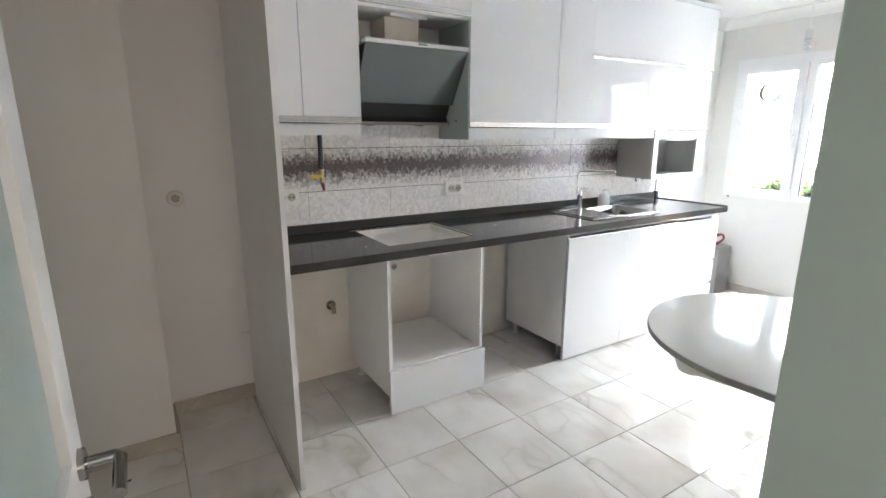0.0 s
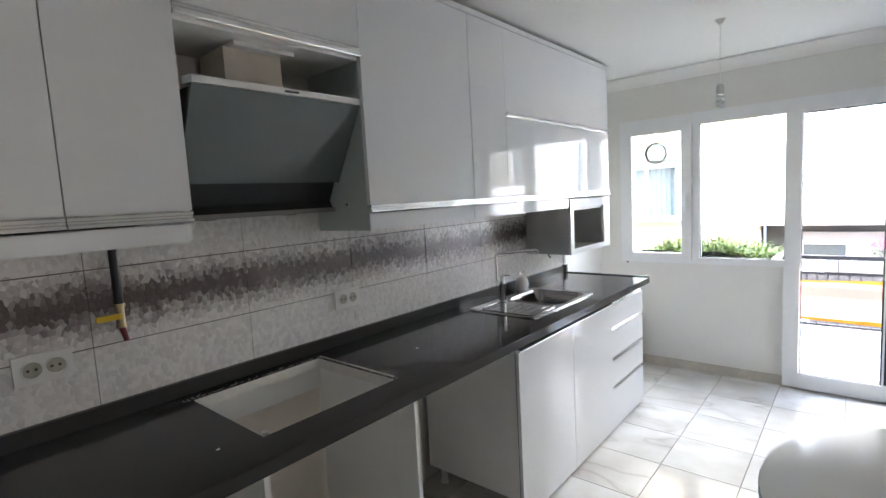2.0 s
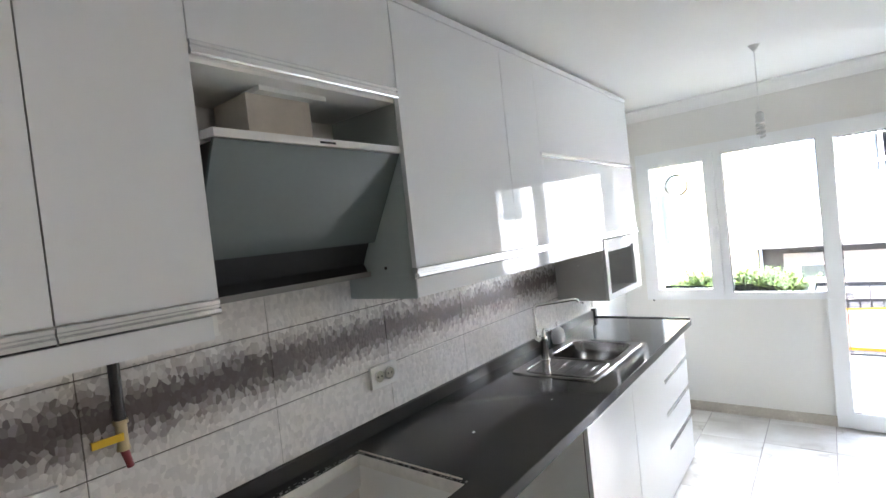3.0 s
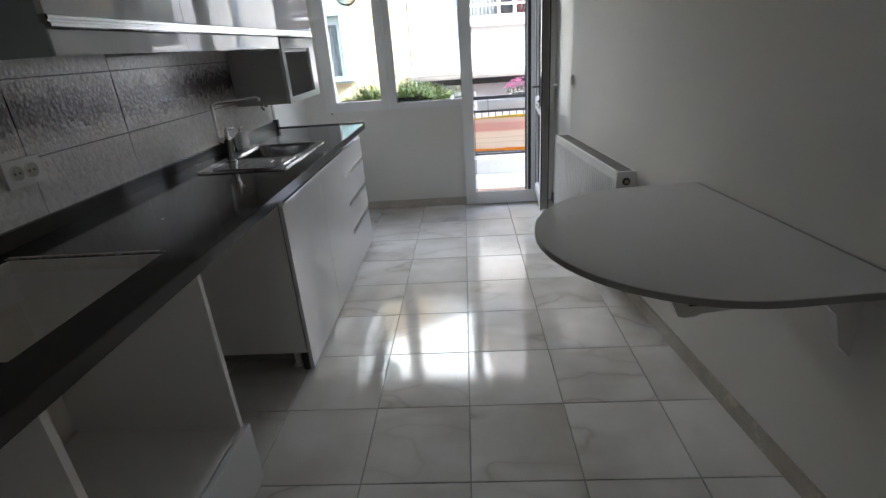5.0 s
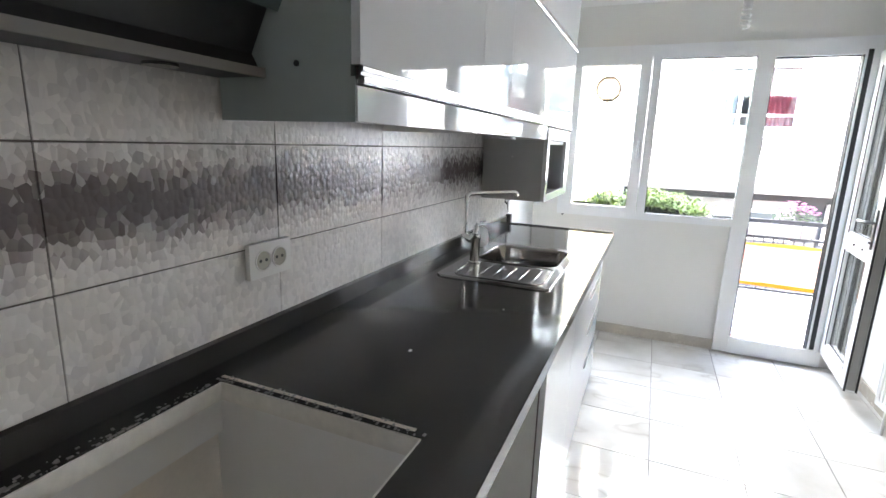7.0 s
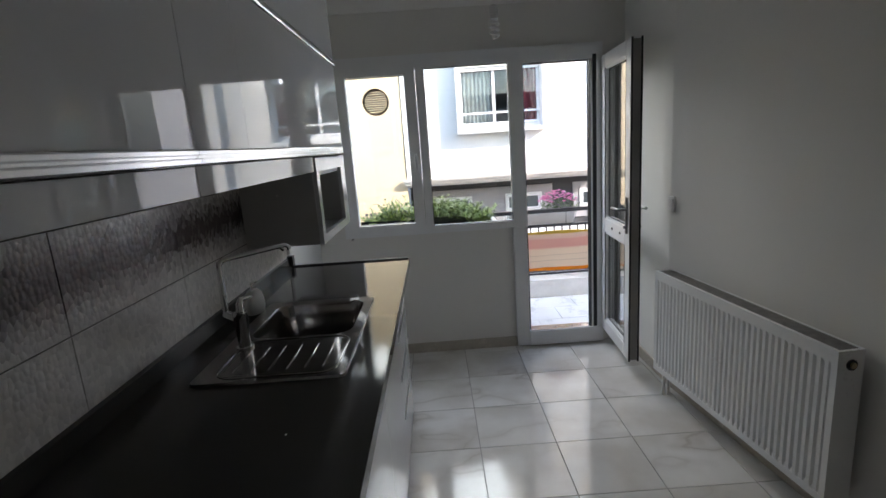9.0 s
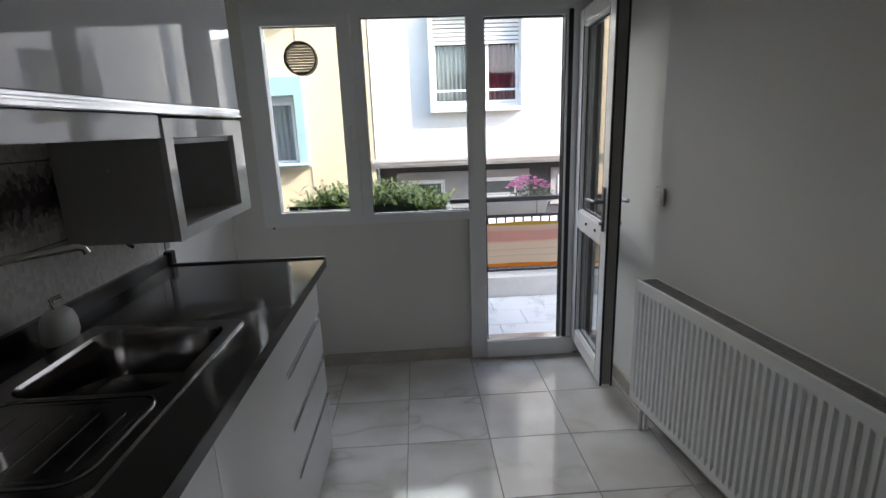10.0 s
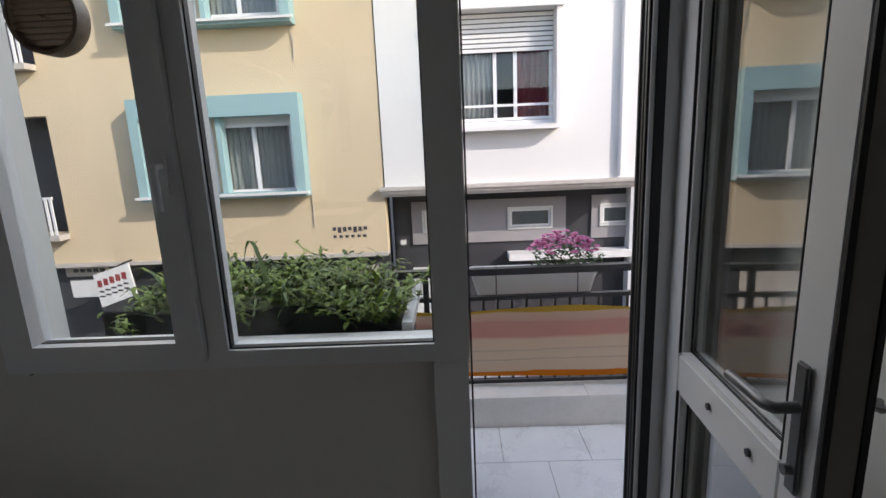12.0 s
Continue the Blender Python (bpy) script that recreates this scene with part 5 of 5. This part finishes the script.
part("rim", boxes((6.105, 6.635, 2.225, 2.26, 0.89, 0.925)), M_PLASTIC, planter, "white end rim", bevel=0.004)
part("soil", boxes((6.151, 6.579, 2.291, 3.239, 0.501, 0.86)), M_SOIL, planter)
rng = random.Random(11)
bm = bmesh.new()
for k in range(420):
    y = rng.uniform(2.30, 3.20)
    x = rng.uniform(6.14, 6.58)
    # two mounds with a dip between them, thinning towards the ends
    crown = 0.125 * math.exp(-((y - 2.60) / 0.22) ** 2) + 0.12 * math.exp(-((y - 2.98) / 0.16) ** 2) + 0.04
    h = crown * rng.uniform(0.45, 1.2)
    lean = Vector((rng.uniform(-0.10, 0.10), rng.uniform(-0.14, 0.14), 0))
    p0 = Vector((x, y, 0.86))
    p1 = p0 + lean + Vector((0, 0, h + 0.04))
    tube(bm, [p0, p0.lerp(p1, 0.5) + Vector((0, 0, 0.015)), p1], [0.0025, 0.002, 0.001], 4)
    for s in range(rng.randint(10, 15)):
        c = p0.lerp(p1, 0.5 + 0.5 * s / 11) + Vector((0, 0, 0.008))
        a = rng.uniform(0, math.tau)
        ln = rng.uniform(0.022, 0.05)
        blade(bm, c, c + Vector((math.cos(a) * ln, math.sin(a) * ln, rng.uniform(-0.018, 0.028))), rng.uniform(0.004, 0.009), 0.14)
for k in range(70):
    y, x = rng.uniform(2.33, 3.18), rng.uniform(6.16, 6.5)
    a = rng.uniform(-0.5, 0.5) + rng.choice((0.5, 1.0, -0.5)) * math.pi
    ln = rng.uniform(0.14, 0.27)
    blade(bm, (x, y, 0.87), (x + math.cos(a) * ln * 0.6, y + math.sin(a) * ln, 0.90 + rng.uniform(0.0, 0.17)), 0.0085, 0.28)
part("foliage", bm, M_LEAF, planter, "bright green ferny leaves", kind="stuff")
# long arching blades, bent over the front and standing at one end
rng = random.Random(31)
bm = bmesh.new()


def long_blade(bm, root, heading, reach, rise, width):
    """A sword-shaped leaf that rises and then bows over."""
    d = Vector((math.cos(heading), math.sin(heading), 0))
    side = Vector((-d.y, d.x, 0.25)).normalized() * width
    rows = []
    for k in range(9):
        s = k / 8
        c = Vector(root) + d * reach * s + Vector((0, 0, rise * (2.1 * s - 1.55 * s * s)))
        w = min(1.0, 0.45 + 2.2 * s) * (1 - s ** 2.5) + 0.03
        rows.append((bm.verts.new(c - side * w), bm.verts.new(c - Vector((0, 0, 0.25 * width)) * w), bm.verts.new(c + side * w)))
    for q, w in zip(rows, rows[1:]):
        bm.faces.new((q[0], q[1], w[1], w[0]))
        bm.faces.new((q[1], q[2], w[2], w[1]))


for k in range(46):
    y = rng.choice((rng.uniform(2.62, 2.86), rng.uniform(2.3, 3.2)))
    long_blade(bm, (rng.uniform(6.18, 6.42), y, 0.87), rng.uniform(0, math.tau), rng.uniform(0.10, 0.26), rng.uniform(0.12, 0.26), rng.uniform(0.005, 0.010))
for y, head, reach, rise, w in ((2.70, 1.35, 0.10, 0.46, 0.014), (2.735, 1.9, 0.12, 0.40, 0.013), (2.68, -1.3, 0.24, 0.30, 0.009), (3.02, 1.2, 0.22, 0.32, 0.011), (2.95, 1.5, 0.30, 0.26, 0.010)):
    long_blade(bm, (6.17, y, 0.88), head, reach, rise, w)
part("blades", bm, M_BLADE, planter, "long arching strap leaves", kind="stuff")

fbox = thing("flower_box", (7.24, 1.65, 0.69), "white plastic flower box with pink flowers hung on the railing", "flower box")
bm = bmesh.new()
for side in (0,):
    lo, hi = loop_at(7.165, 7.30, 1.34, 1.96, 0.675, 0.02), loop_at(7.15, 7.325, 1.31, 1.99, 0.785, 0.025)
    lip = loop_at(7.142, 7.333, 1.302, 1.998, 0.79, 0.025)
    lip2 = loop_at(7.142, 7.333, 1.302, 1.998, 0.802, 0.025)
    rim_in = loop_at(7.16, 7.315, 1.32, 1.98, 0.802, 0.02)
    deep = loop_at(7.165, 7.31, 1.325, 1.975, 0.775, 0.02)
    made = bridge(bm, [lo, hi, lip, lip2, rim_in, deep])
    bm.faces.new(made[0][::-1])
part("trough", bm, M_PLASTIC, fbox, smooth=True)
part("soil", boxes((7.17, 7.305, 1.34, 1.96, 0.7755, 0.782)), M_SOIL, fbox)
for y in (1.42, 1.86):
    part("wire_hook", tube(bmesh.new(), [(7.07, y, 0.83), (7.075, y, 0.852), (7.125, y, 0.852), (7.135, y, 0.80), (7.14, y, 0.68)], 0.003, 6), M_BLACKMETAL, fbox, smooth=True)
rng = random.Random(23)
bm, bp = bmesh.new(), bmesh.new()
for k in range(430):
    a, r, q = rng.uniform(0, math.tau), math.sqrt(rng.random()), rng.random()
    c = Vector((7.235 + 0.10 * r * math.cos(a), 1.455 + 0.20 * r * math.sin(a), 0.80 + 0.17 * q * (1 - 0.55 * r * r)))
    ln = rng.uniform(0.02, 0.04)
    b = rng.uniform(0, math.tau)
    blade(bm, c, c + Vector((math.cos(b) * ln, math.sin(b) * ln, rng.uniform(-0.005, 0.02))), rng.uniform(0.006, 0.010), 0.1)
part("leaves", bm, M_LEAF2, fbox, "dark green small leaves", kind="stuff")
for k in range(95):
    a, r = rng.uniform(0, math.tau), math.sqrt(rng.random())
    c = Vector((7.225 + 0.10 * r * math.cos(a), 1.48 + 0.20 * r * math.sin(a), 0.845 + 0.155 * (1 - 0.6 * r * r) * rng.uniform(0.75, 1.05)))
    for p in range(14):
        b, e = p * math.tau / 7 + rng.uniform(-0.2, 0.2), 0.004 if p < 7 else 0.012
        ln = 0.026 if p < 7 else 0.016
        blade(bp, c, c + Vector((math.cos(b) * ln, math.sin(b) * ln, e)), 0.006, 0.15)
part("blossoms", bp, M_PETAL, fbox, "pink chrysanthemum-like blossoms", kind="stuff")

# ---- across the street ----
XF = 13.4
road = solid("road", boxes((-60, 80, -60, 80, -3.9, -3.6)), M_ASPHALT, "grey asphalt street far below", "road")


def pane_set(parent, x, y0, y1, z0, z1, splits, fw=0.05, material=None):
    """Sliding window: frame, panes and what hangs behind them."""
    w = part("window", ring(bmesh.new(), x - 0.03, x + 0.03, y0, y1, z0, z1, fw), M_PVC, parent, "white framed window")
    ys = [y0 + fw] + list(splits) + [y1 - fw]
    for s in splits:
        part("mullion", boxes((x - 0.028, x + 0.028, s - 0.03, s + 0.03, z0 + fw, z1 - fw)), M_PVC, w)
    for a, b in zip(ys, ys[1:]):
        part("pane", boxes((x + 0.005, x + 0.009, a + 0.03 * (a in splits), b - 0.03 * (b in splits), z0 + fw, z1 - fw)), material or M_GLASS, w)
    return w


def curtain(parent, x, y0, y1, z0, z1, material, folds):
    bm = bmesh.new()
    n = folds * 6
    rows = [[bm.verts.new((x + 0.03 * math.sin(k * math.tau / 6) + 0.01 * math.sin(k * 0.37), y0 + (y1 - y0) * k / n, z)) for k in range(n + 1)] for z in (z0, z1)]
    for k in range(n):
        bm.faces.new((rows[0][k], rows[0][k + 1], rows[1][k + 1], rows[1][k]))
    part("curtain", bm, material, parent, smooth=True)


def facade(bm, x0, x1, y0, y1, z0, z1, holes):
    """A wall slab with rectangular openings right through it."""
    ys = sorted({y0, y1, *[v for h in holes for v in h[:2]]})
    zs = sorted({z0, z1, *[v for h in holes for v in h[2:]]})
    for a, b in zip(ys, ys[1:]):
        for c, d in zip(zs, zs[1:]):
            if not any(h[0] <= a and b <= h[1] and h[2] <= c and d <= h[3] for h in holes):
                box(bm, x0, x1, a, b, c, d)
    bmesh.ops.remove_doubles(bm, verts=bm.verts, dist=0.0005)
    seen, dead = {}, []
    for f in bm.faces:
        key = tuple(round(c, 3) for c in f.calc_center_median())
        if key in seen:
            dead += [f, seen[key]]
        seen[key] = f
    bmesh.ops.delete(bm, geom=list(set(dead)), context="FACES")
    return bm


yellow = thing("yellow_apartment_house", (XF, 8.5, -3.6), "yellow rendered apartment house with pale teal window surrounds", "house", shift=(0, 0.15, 0.065))
YW = [(4.73, 6.02, z, z + 1.33) for z in (0.76, 3.72, 6.68)] + [(6.13, 7.45, z, z + 1.33) for z in (0.76, 3.72, 6.68)] + [(9.05, 12.5, z, z + 2.1) for z in (0.15, 3.1, 6.05)]
part("wall", facade(bmesh.new(), XF, XF + 0.3, 3.16, 13.0, -0.42, 9.2, YW), M_YFAC, yellow, "yellow render")
# dark sheet added behind the openings in place of the rooms' shade
part("dark_room_backing", boxes((XF + 0.9, XF + 1.0, 3.2, 13.0, -3.6, 9.2)), M_DARKFAC, yellow)
part("roof", boxes((XF - 0.15, XF + 5, 3.16, 13.0, 9.201, 9.4)), M_STONE, yellow)
XO = XF - 0.30


def out_y(y):
    return 2.2 + (y - 2.2) * 0.964


def out_z(z):
    return 1.48 + (z - 1.48) * 0.964


for z in (0.0, 2.96, 5.92):
    # the surround stands out from the wall as a shallow box
    rows = [(4.56, 7.62, 2.10, 2.462), (4.56, 7.62, 0.655, 0.75), (4.56, 4.725, 0.7505, 2.0995), (7.455, 7.62, 0.7505, 2.0995), (6.03, 6.12, 0.7505, 2.0995)]
    s = part("window_surround", boxes(*[(XO if k < 4 else XO + 0.1, XF - 0.0005, out_y(a), out_y(b), out_z(c + z), out_z(d + z)) for k, (a, b, c, d) in enumerate(rows)]), M_TEAL, yellow, "pale teal painted surround standing out from the wall", bevel=0.01)
    part("sill", boxes((XO - 0.06, XO - 0.001, out_y(4.5), out_y(7.68), out_z(0.70 + z), out_z(0.745 + z))), M_SHUTTER, s)
    for a, b, sp in ((4.735, 6.015, 5.42), (6.135, 7.445, 6.80)):
        w = pane_set(yellow, XF + 0.08, a, b, 0.765 + z, 1.96 + z, [sp])
        part("shutter_box", boxes((XF + 0.04, XF + 0.14, a, b, 1.961 + z, 2.089 + z)), M_SHUTTER, w)
        curtain(w, XF + 0.25, a + 0.02, b - 0.02, 0.77 + z, 1.95 + z, M_CURTAIN, 11)
    bal = part("balcony", boxes((XF - 0.25, XF + 0.25, 9.05, 12.4, 0.05 + z * 1.0, 0.148 + z)), M_STONE, yellow)
    bm = boxes((XF - 0.24, XF - 0.20, 9.06, 12.4, 0.80 + z, 0.84 + z))
    for k in range(36):
        box(bm, XF - 0.23, XF - 0.21, 9.08 + k * 0.09, 9.125 + k * 0.09, 0.149 + z, 0.799 + z)
    part("balustrade", bm, M_PVC, bal, "white balcony railing")
part("ledge", boxes((XF - 0.06, XF + 0.3, 3.16, 13.0, -0.49, -0.4205)), M_STONE, yellow, bevel=0.01)
part("shop_front", boxes((XF + 0.25, XF + 0.35, 3.16, 13.0, -3.6, -0.491)), M_DARKFAC, yellow, "dark shop front")
for y0, y1, z0, z1, m_ in ((3.4, 4.6, -0.98, -0.72, M_CARD), (3.2, 3.5, -2.2, -1.0, M_CARD), (4.9, 7.3, -1.7, -0.9, M_CARD), (8.6, 9.45, -0.73, -0.5, M_CARD), (8.7, 9.4, -1.15, -0.8, M_SIGN)):
    p = part("shop_panel", boxes((XF + 0.22, XF + 0.249, y0, y1, z0, z1)), m_, yellow)
    if m_ is M_CARD and z1 - z0 < 0.3:
        part("lettering", boxes(*[(XF + 0.212, XF + 0.2195, y0 + 0.08 + k * 0.13, y0 + 0.17 + k * 0.13, z0 + 0.08, z1 - 0.08) for k in range(int((y1 - y0 - 0.15) / 0.13))]), M_INK, p, "unreadable dark lettering")
# faded lettering on the wall, and a lamp cable
part("lettering", boxes(*[(XF - 0.004, XF - 0.0005, 3.52 + k * 0.095, 3.585 + k * 0.095, 0.0 - 0.02 * (k % 3), 0.065) for k in range(7)], *[(XF - 0.004, XF - 0.0005, 3.54 + k * 0.11, 3.60 + k * 0.11, -0.135, -0.085) for k in range(6)]), M_INK, yellow, "two lines of unreadable dark lettering")
part("cable", tube(bmesh.new(), [(XF - 0.02, 4.52, 2.1), (XF - 0.025, 4.44, 1.9), (XF - 0.02, 4.47, 1.2), (XF - 0.02, 4.46, 0.1)], 0.008, 6), M_STONE, yellow)
part("cable", tube(bmesh.new(), [(XF - 0.02, 4.6, 3.6), (XF - 0.025, 4.53, 3.3), (XF - 0.02, 4.55, 3.0)], 0.01, 6), M_STONE, yellow)

SY, SH = 7.93, -0.90
sign = thing("hanging_sign", (12.9, SY, SH), "white tilted street sign with dark unreadable lettering", "sign", shift=(0, 0.15, 0.065))
part("board", prism(bmesh.new(), [(SY - 0.28, SH - 0.03), (SY + 0.39, SH - 0.25), (SY + 0.45, SH + 0.35), (SY - 0.21, SH + 0.55)], "x", 12.90, 12.94), M_SIGN, sign)
for k in range(5):
    y, z = SY - 0.15 + k * 0.115, SH + 0.27 - k * 0.035
    part("letter_bar", boxes((12.893, 12.8995, y, y + 0.08, z, z + 0.12)), M_INKRED, sign, "dark red unreadable lettering")
    for r in range(2):
        part("small_letter_bar", boxes((12.893, 12.8995, y - 0.02, y + 0.07, z - 0.10 - r * 0.09, z - 0.07 - r * 0.09)), M_INK, sign)
part("arm", tube(bmesh.new(), [(12.92, SY + 0.05, SH + 0.46), (13.2, SY + 0.05, SH + 0.50), (13.65, SY + 0.05, SH + 0.50)], 0.02, 8), M_BLACKMETAL, sign)

white = thing("white_apartment_house", (XF, 1.0, -3.6), "white rendered apartment house above a charcoal ground floor", "house", shift=(0, 0.13, 0.06))
XV = XF - 0.02
WW = [(0.16, 1.90, 1.82, 3.58), (0.16, 1.90, 4.87, 6.63)]
part("wall", facade(bmesh.new(), XV, XV + 0.3, -1.36, 3.16, 0.76, 9.2, WW), M_WFAC, white, "white render")
# added dark sheet; its colour gives the unlit rooms behind this window
part("dark_room_backing", boxes((XF + 0.9, XF + 1.0, -1.36, 3.16, -3.6, 9.2)), M_DARKFAC, white)
part("roof", boxes((XV - 0.15, XF + 5, -1.36, 3.16, 9.201, 9.4)), M_STONE, white)
bm = bmesh.new()
for a, b, x in ((0.70, 0.7595, XV - 0.14), (0.64, 0.6995, XV - 0.10), (0.585, 0.6395, XV - 0.05)):
    box(bm, x, XV + 0.3, -1.36 - (XV - x) * 0.5, 3.16 + (XV - x) * 0.6, a, b)
part("string_course", bm, M_STONE, white, "weathered pale string course", bevel=0.008)
for z in (0.0, 3.05):
    s = part("window_surround", boxes((XV - 0.24, XV - 0.0005, 1.905, 1.985, 1.66 + z, 3.58 + z), (XV - 0.24, XV - 0.0005, 0.08, 0.155, 1.66 + z, 3.58 + z), (XV - 0.29, XV - 0.0005, 0.04, 2.02, 3.5805 + z, 3.64 + z), (XV - 0.27, XV - 0.0005, 0.1555, 1.9045, 1.66 + z, 1.74 + z)), M_WFAC, white, "white window surround", bevel=0.012)
    w = pane_set(white, XV + 0.10, 0.165, 1.895, 1.83 + z, 3.3 + z, [0.80, 1.15])
    part("guard_rail", boxes((XV - 0.02, XV + 0.01, 0.16, 1.90, 2.06 + z, 2.10 + z)), M_PVC, w)
    curtain(w, XV + 0.17, 0.2, 0.78, 1.85 + z, 3.3 + z, M_CURTAIN_RED, 6)
    curtain(w, XV + 0.17, 1.2, 1.89, 1.85 + z, 3.3 + z, M_CURTAIN, 8)
    sh = part("roller_shutter", boxes((XV + 0.02, XV + 0.03, 0.165, 1.895, 2.95 + z, 3.575 + z)), M_SHUTTER_GAP, w, "half-lowered white slatted shutter")
    for k in range(8):
        part("slat", boxes((XV + 0.005, XV + 0.0195, 0.165, 1.895, 2.955 + k * 0.078 + z, 3.010 + k * 0.078 + z)), M_SHUTTER, sh)
# the ground floor stands back under the upper floors
XG = XF + 0.6


def back_y(y):
    return 2.2 + (y - 2.2) * 1.068


def back_z(z):
    return 1.48 + (z - 1.48) * 1.068


SLOTS = [(back_y(a), back_y(b), back_z(-0.05), back_z(0.27)) for a, b in ((0.22, 0.95), (1.78, 2.50), (-1.25, -0.71))]
part("soffit", boxes((XV + 0.301, XG + 0.3, -1.36, 3.16, 0.586, 0.76)), M_DARKFAC, white)
part("ground_floor", facade(bmesh.new(), XG + 0.05, XG + 0.3, -1.7, 3.1, -3.6, 0.584, SLOTS), M_DARKFAC, white, "charcoal ground-floor cladding")
for y0, y1, pick in ((-0.06, 2.73, SLOTS[:2]), (-1.5, -0.52, SLOTS[2:])):
    part("grey_panel", facade(bmesh.new(), XG + 0.01, XG + 0.0495, back_y(y0), back_y(y1), back_z(-0.31), back_z(0.47), pick), M_GREYFAC, white, "grey painted panel")
for y0, y1, z0, z1 in SLOTS:
    w = pane_set(white, XG + 0.03, y0 + 0.005, y1 - 0.005, z0 + 0.005, z1 - 0.005, [], 0.035, M_WINDARK)
    part("outer_trim", ring(bmesh.new(), XG - 0.015, XG + 0.0095, y0 - 0.045, y1 + 0.045, z0 - 0.045, z1 + 0.045, 0.04), M_SHUTTER, w)
part("ledge", boxes((XG - 0.3, XG + 0.0495, -1.7, back_y(1.0), back_z(-0.62), back_z(-0.50))), M_SIGN, white)
part("notice_panel", boxes((XG - 0.1, XG + 0.0495, back_y(2.35), back_y(2.75), -2.4, back_z(-0.75))), M_SIGN, white)
part("corner_pipe", tube(bmesh.new(), [(XV - 0.05, -1.0, 9.0), (XV - 0.05, -1.0, 0.8)], 0.045, 10), M_WFAC, white, smooth=True)
part("wall_lamp", boxes((XG - 0.12, XG + 0.0495, 2.90, 3.0, -0.40, -0.33)), M_PLASTIC, white)
# further houses along the street close the view to both sides
far = thing("grey_apartment_house", (XF + 1, -7, -3.6), "pale grey apartment house with plain windows further along the street", "house")
FAR_W = [(y, y + 1.5, z, z + 1.5) for y in (-3.9, -7.4, -10.9, -14.4) for z in (-1.2, 1.75, 4.7)]
part("wall", facade(bmesh.new(), XF + 0.4, XF + 0.7, -22.0, -1.24, -3.6, 9.0, FAR_W), M_PALEGREY, far)
# same dark sheet here, the gloom of the rooms put into its colour
part("dark_room_backing", boxes((XF + 1.2, XF + 1.3, -22.0, -1.24, -3.6, 9.0)), M_DARKFAC, far)
for y0, y1, z0, z1 in FAR_W:
    pane_set(far, XF + 0.5, y0 + 0.005, y1 - 0.005, z0 + 0.005, z1 - 0.005, [(y0 + y1) / 2], 0.05, M_WINDARK)
far2 = thing("beige_apartment_house", (XF + 1, 18, -3.6), "plain beige apartment house further along the street", "house")
part("wall", boxes((XF + 0.2, XF + 6, 13.2, 30.0, -3.6, 9.0)), M_WFAC, far2)
# the house that the kitchen is in, around and below it
own = solid("wall_outer", boxes((5.9, 6.06, -8, 1.2, -3.6, 3.2), (5.9, 6.06, 3.73, 12, -3.6, 3.2), (5.9, 6.06, 1.2, 3.73, -3.6, -0.26), (-0.3, 6.06, -1.0, 3.73, CEIL + 0.2, 3.2)), M_WFAC, "white outer wall of the house", "wall")

# ---- tiles, piece by piece ----
P, TX0, TY0, GAP = 0.3897, 2.666, 2.157, 0.0018
meshes = {}


def tile_object(parent, x0, x1, y0, y1, z0, z1, name="tile", material=None, bev=0.0012):
    key = (round(x1 - x0, 4), round(y1 - y0, 4), round(z1 - z0, 4), name)
    if key not in meshes:
        bm = boxes((0, x1 - x0, 0, y1 - y0, 0, z1 - z0))
        bmesh.ops.bevel(bm, geom=list(bm.edges), offset=bev, segments=1, affect="EDGES")
        bmesh.ops.recalc_face_normals(bm, faces=bm.faces)
        me = bpy.data.meshes.new(name)
        bm.to_mesh(me)
        bm.free()
        me.materials.append(material)
        meshes[key] = me
    ob = new(name, meshes[key])
    ob.parent = parent
    ob.location = (x0, y0, z0)
    return ob


for i in range(-7, 9):
    for j in range(-8, 4):
        x0, x1 = TX0 + i * P + GAP, TX0 + (i + 1) * P - GAP
        y0, y1 = TY0 + j * P + GAP, TY0 + (j + 1) * P - GAP
        x1, y1 = min(x1, XW - 0.001), min(y1, YB + 0.006)
        x0, y0 = max(x0, -0.1), max(y0, -0.8)
        if x1 - x0 > 0.02 and y1 - y0 > 0.02:
            tile_object(floor, x0, x1, y0, y1, -0.008, 0.0, material=M_TILE)
# balcony tiles
for i in range(3):
    for j in range(10):
        y = 0.2 + j * 0.42 + (0.21 if i % 2 else 0)
        tile_object(balcony, 6.062 + i * 0.30, 6.062 + i * 0.30 + 0.297, y + 0.0015, y + 0.4185, -0.0115, -0.001, material=M_BALTILE)
# wall tiles behind the worktop
WX, WZ, TW, TH = 2.408, 1.156, 0.516, 0.2425
part("bare_wall", boxes((CX0, 3.34, YB + 0.002, YB + 0.0076, 0.0, 0.876)), M_PLASTER, wall_north, "bare beige plaster below the worktop")
backing = part("tile_grout", boxes((CX0, 5.05, YB + 0.001, YB + 0.0075, 0.925, 1.90)), M_GROUT_WALL, wall_north)
for i in range(-2, 6):
    for j in range(-1, 3):
        x0, x1 = max(CX0 + 0.001, WX + i * TW + 0.001), min(5.05, WX + (i + 1) * TW - 0.001)
        z0, z1 = max(0.925, WZ + j * TH + 0.0016), WZ + (j + 1) * TH - 0.0016
        if x1 - x0 > 0.02:
            tile_object(wall_north, x0, x1, YB - 0.002, YB + 0.004, z0, z1, "wall_tile", M_MOSAIC, 0.001)
part("edge_trim", boxes((5.051, 5.088, YB - 0.006, YB + 0.0075, CZ1 + 0.065, 1.134)), M_TABLE_EDGE, wall_north)
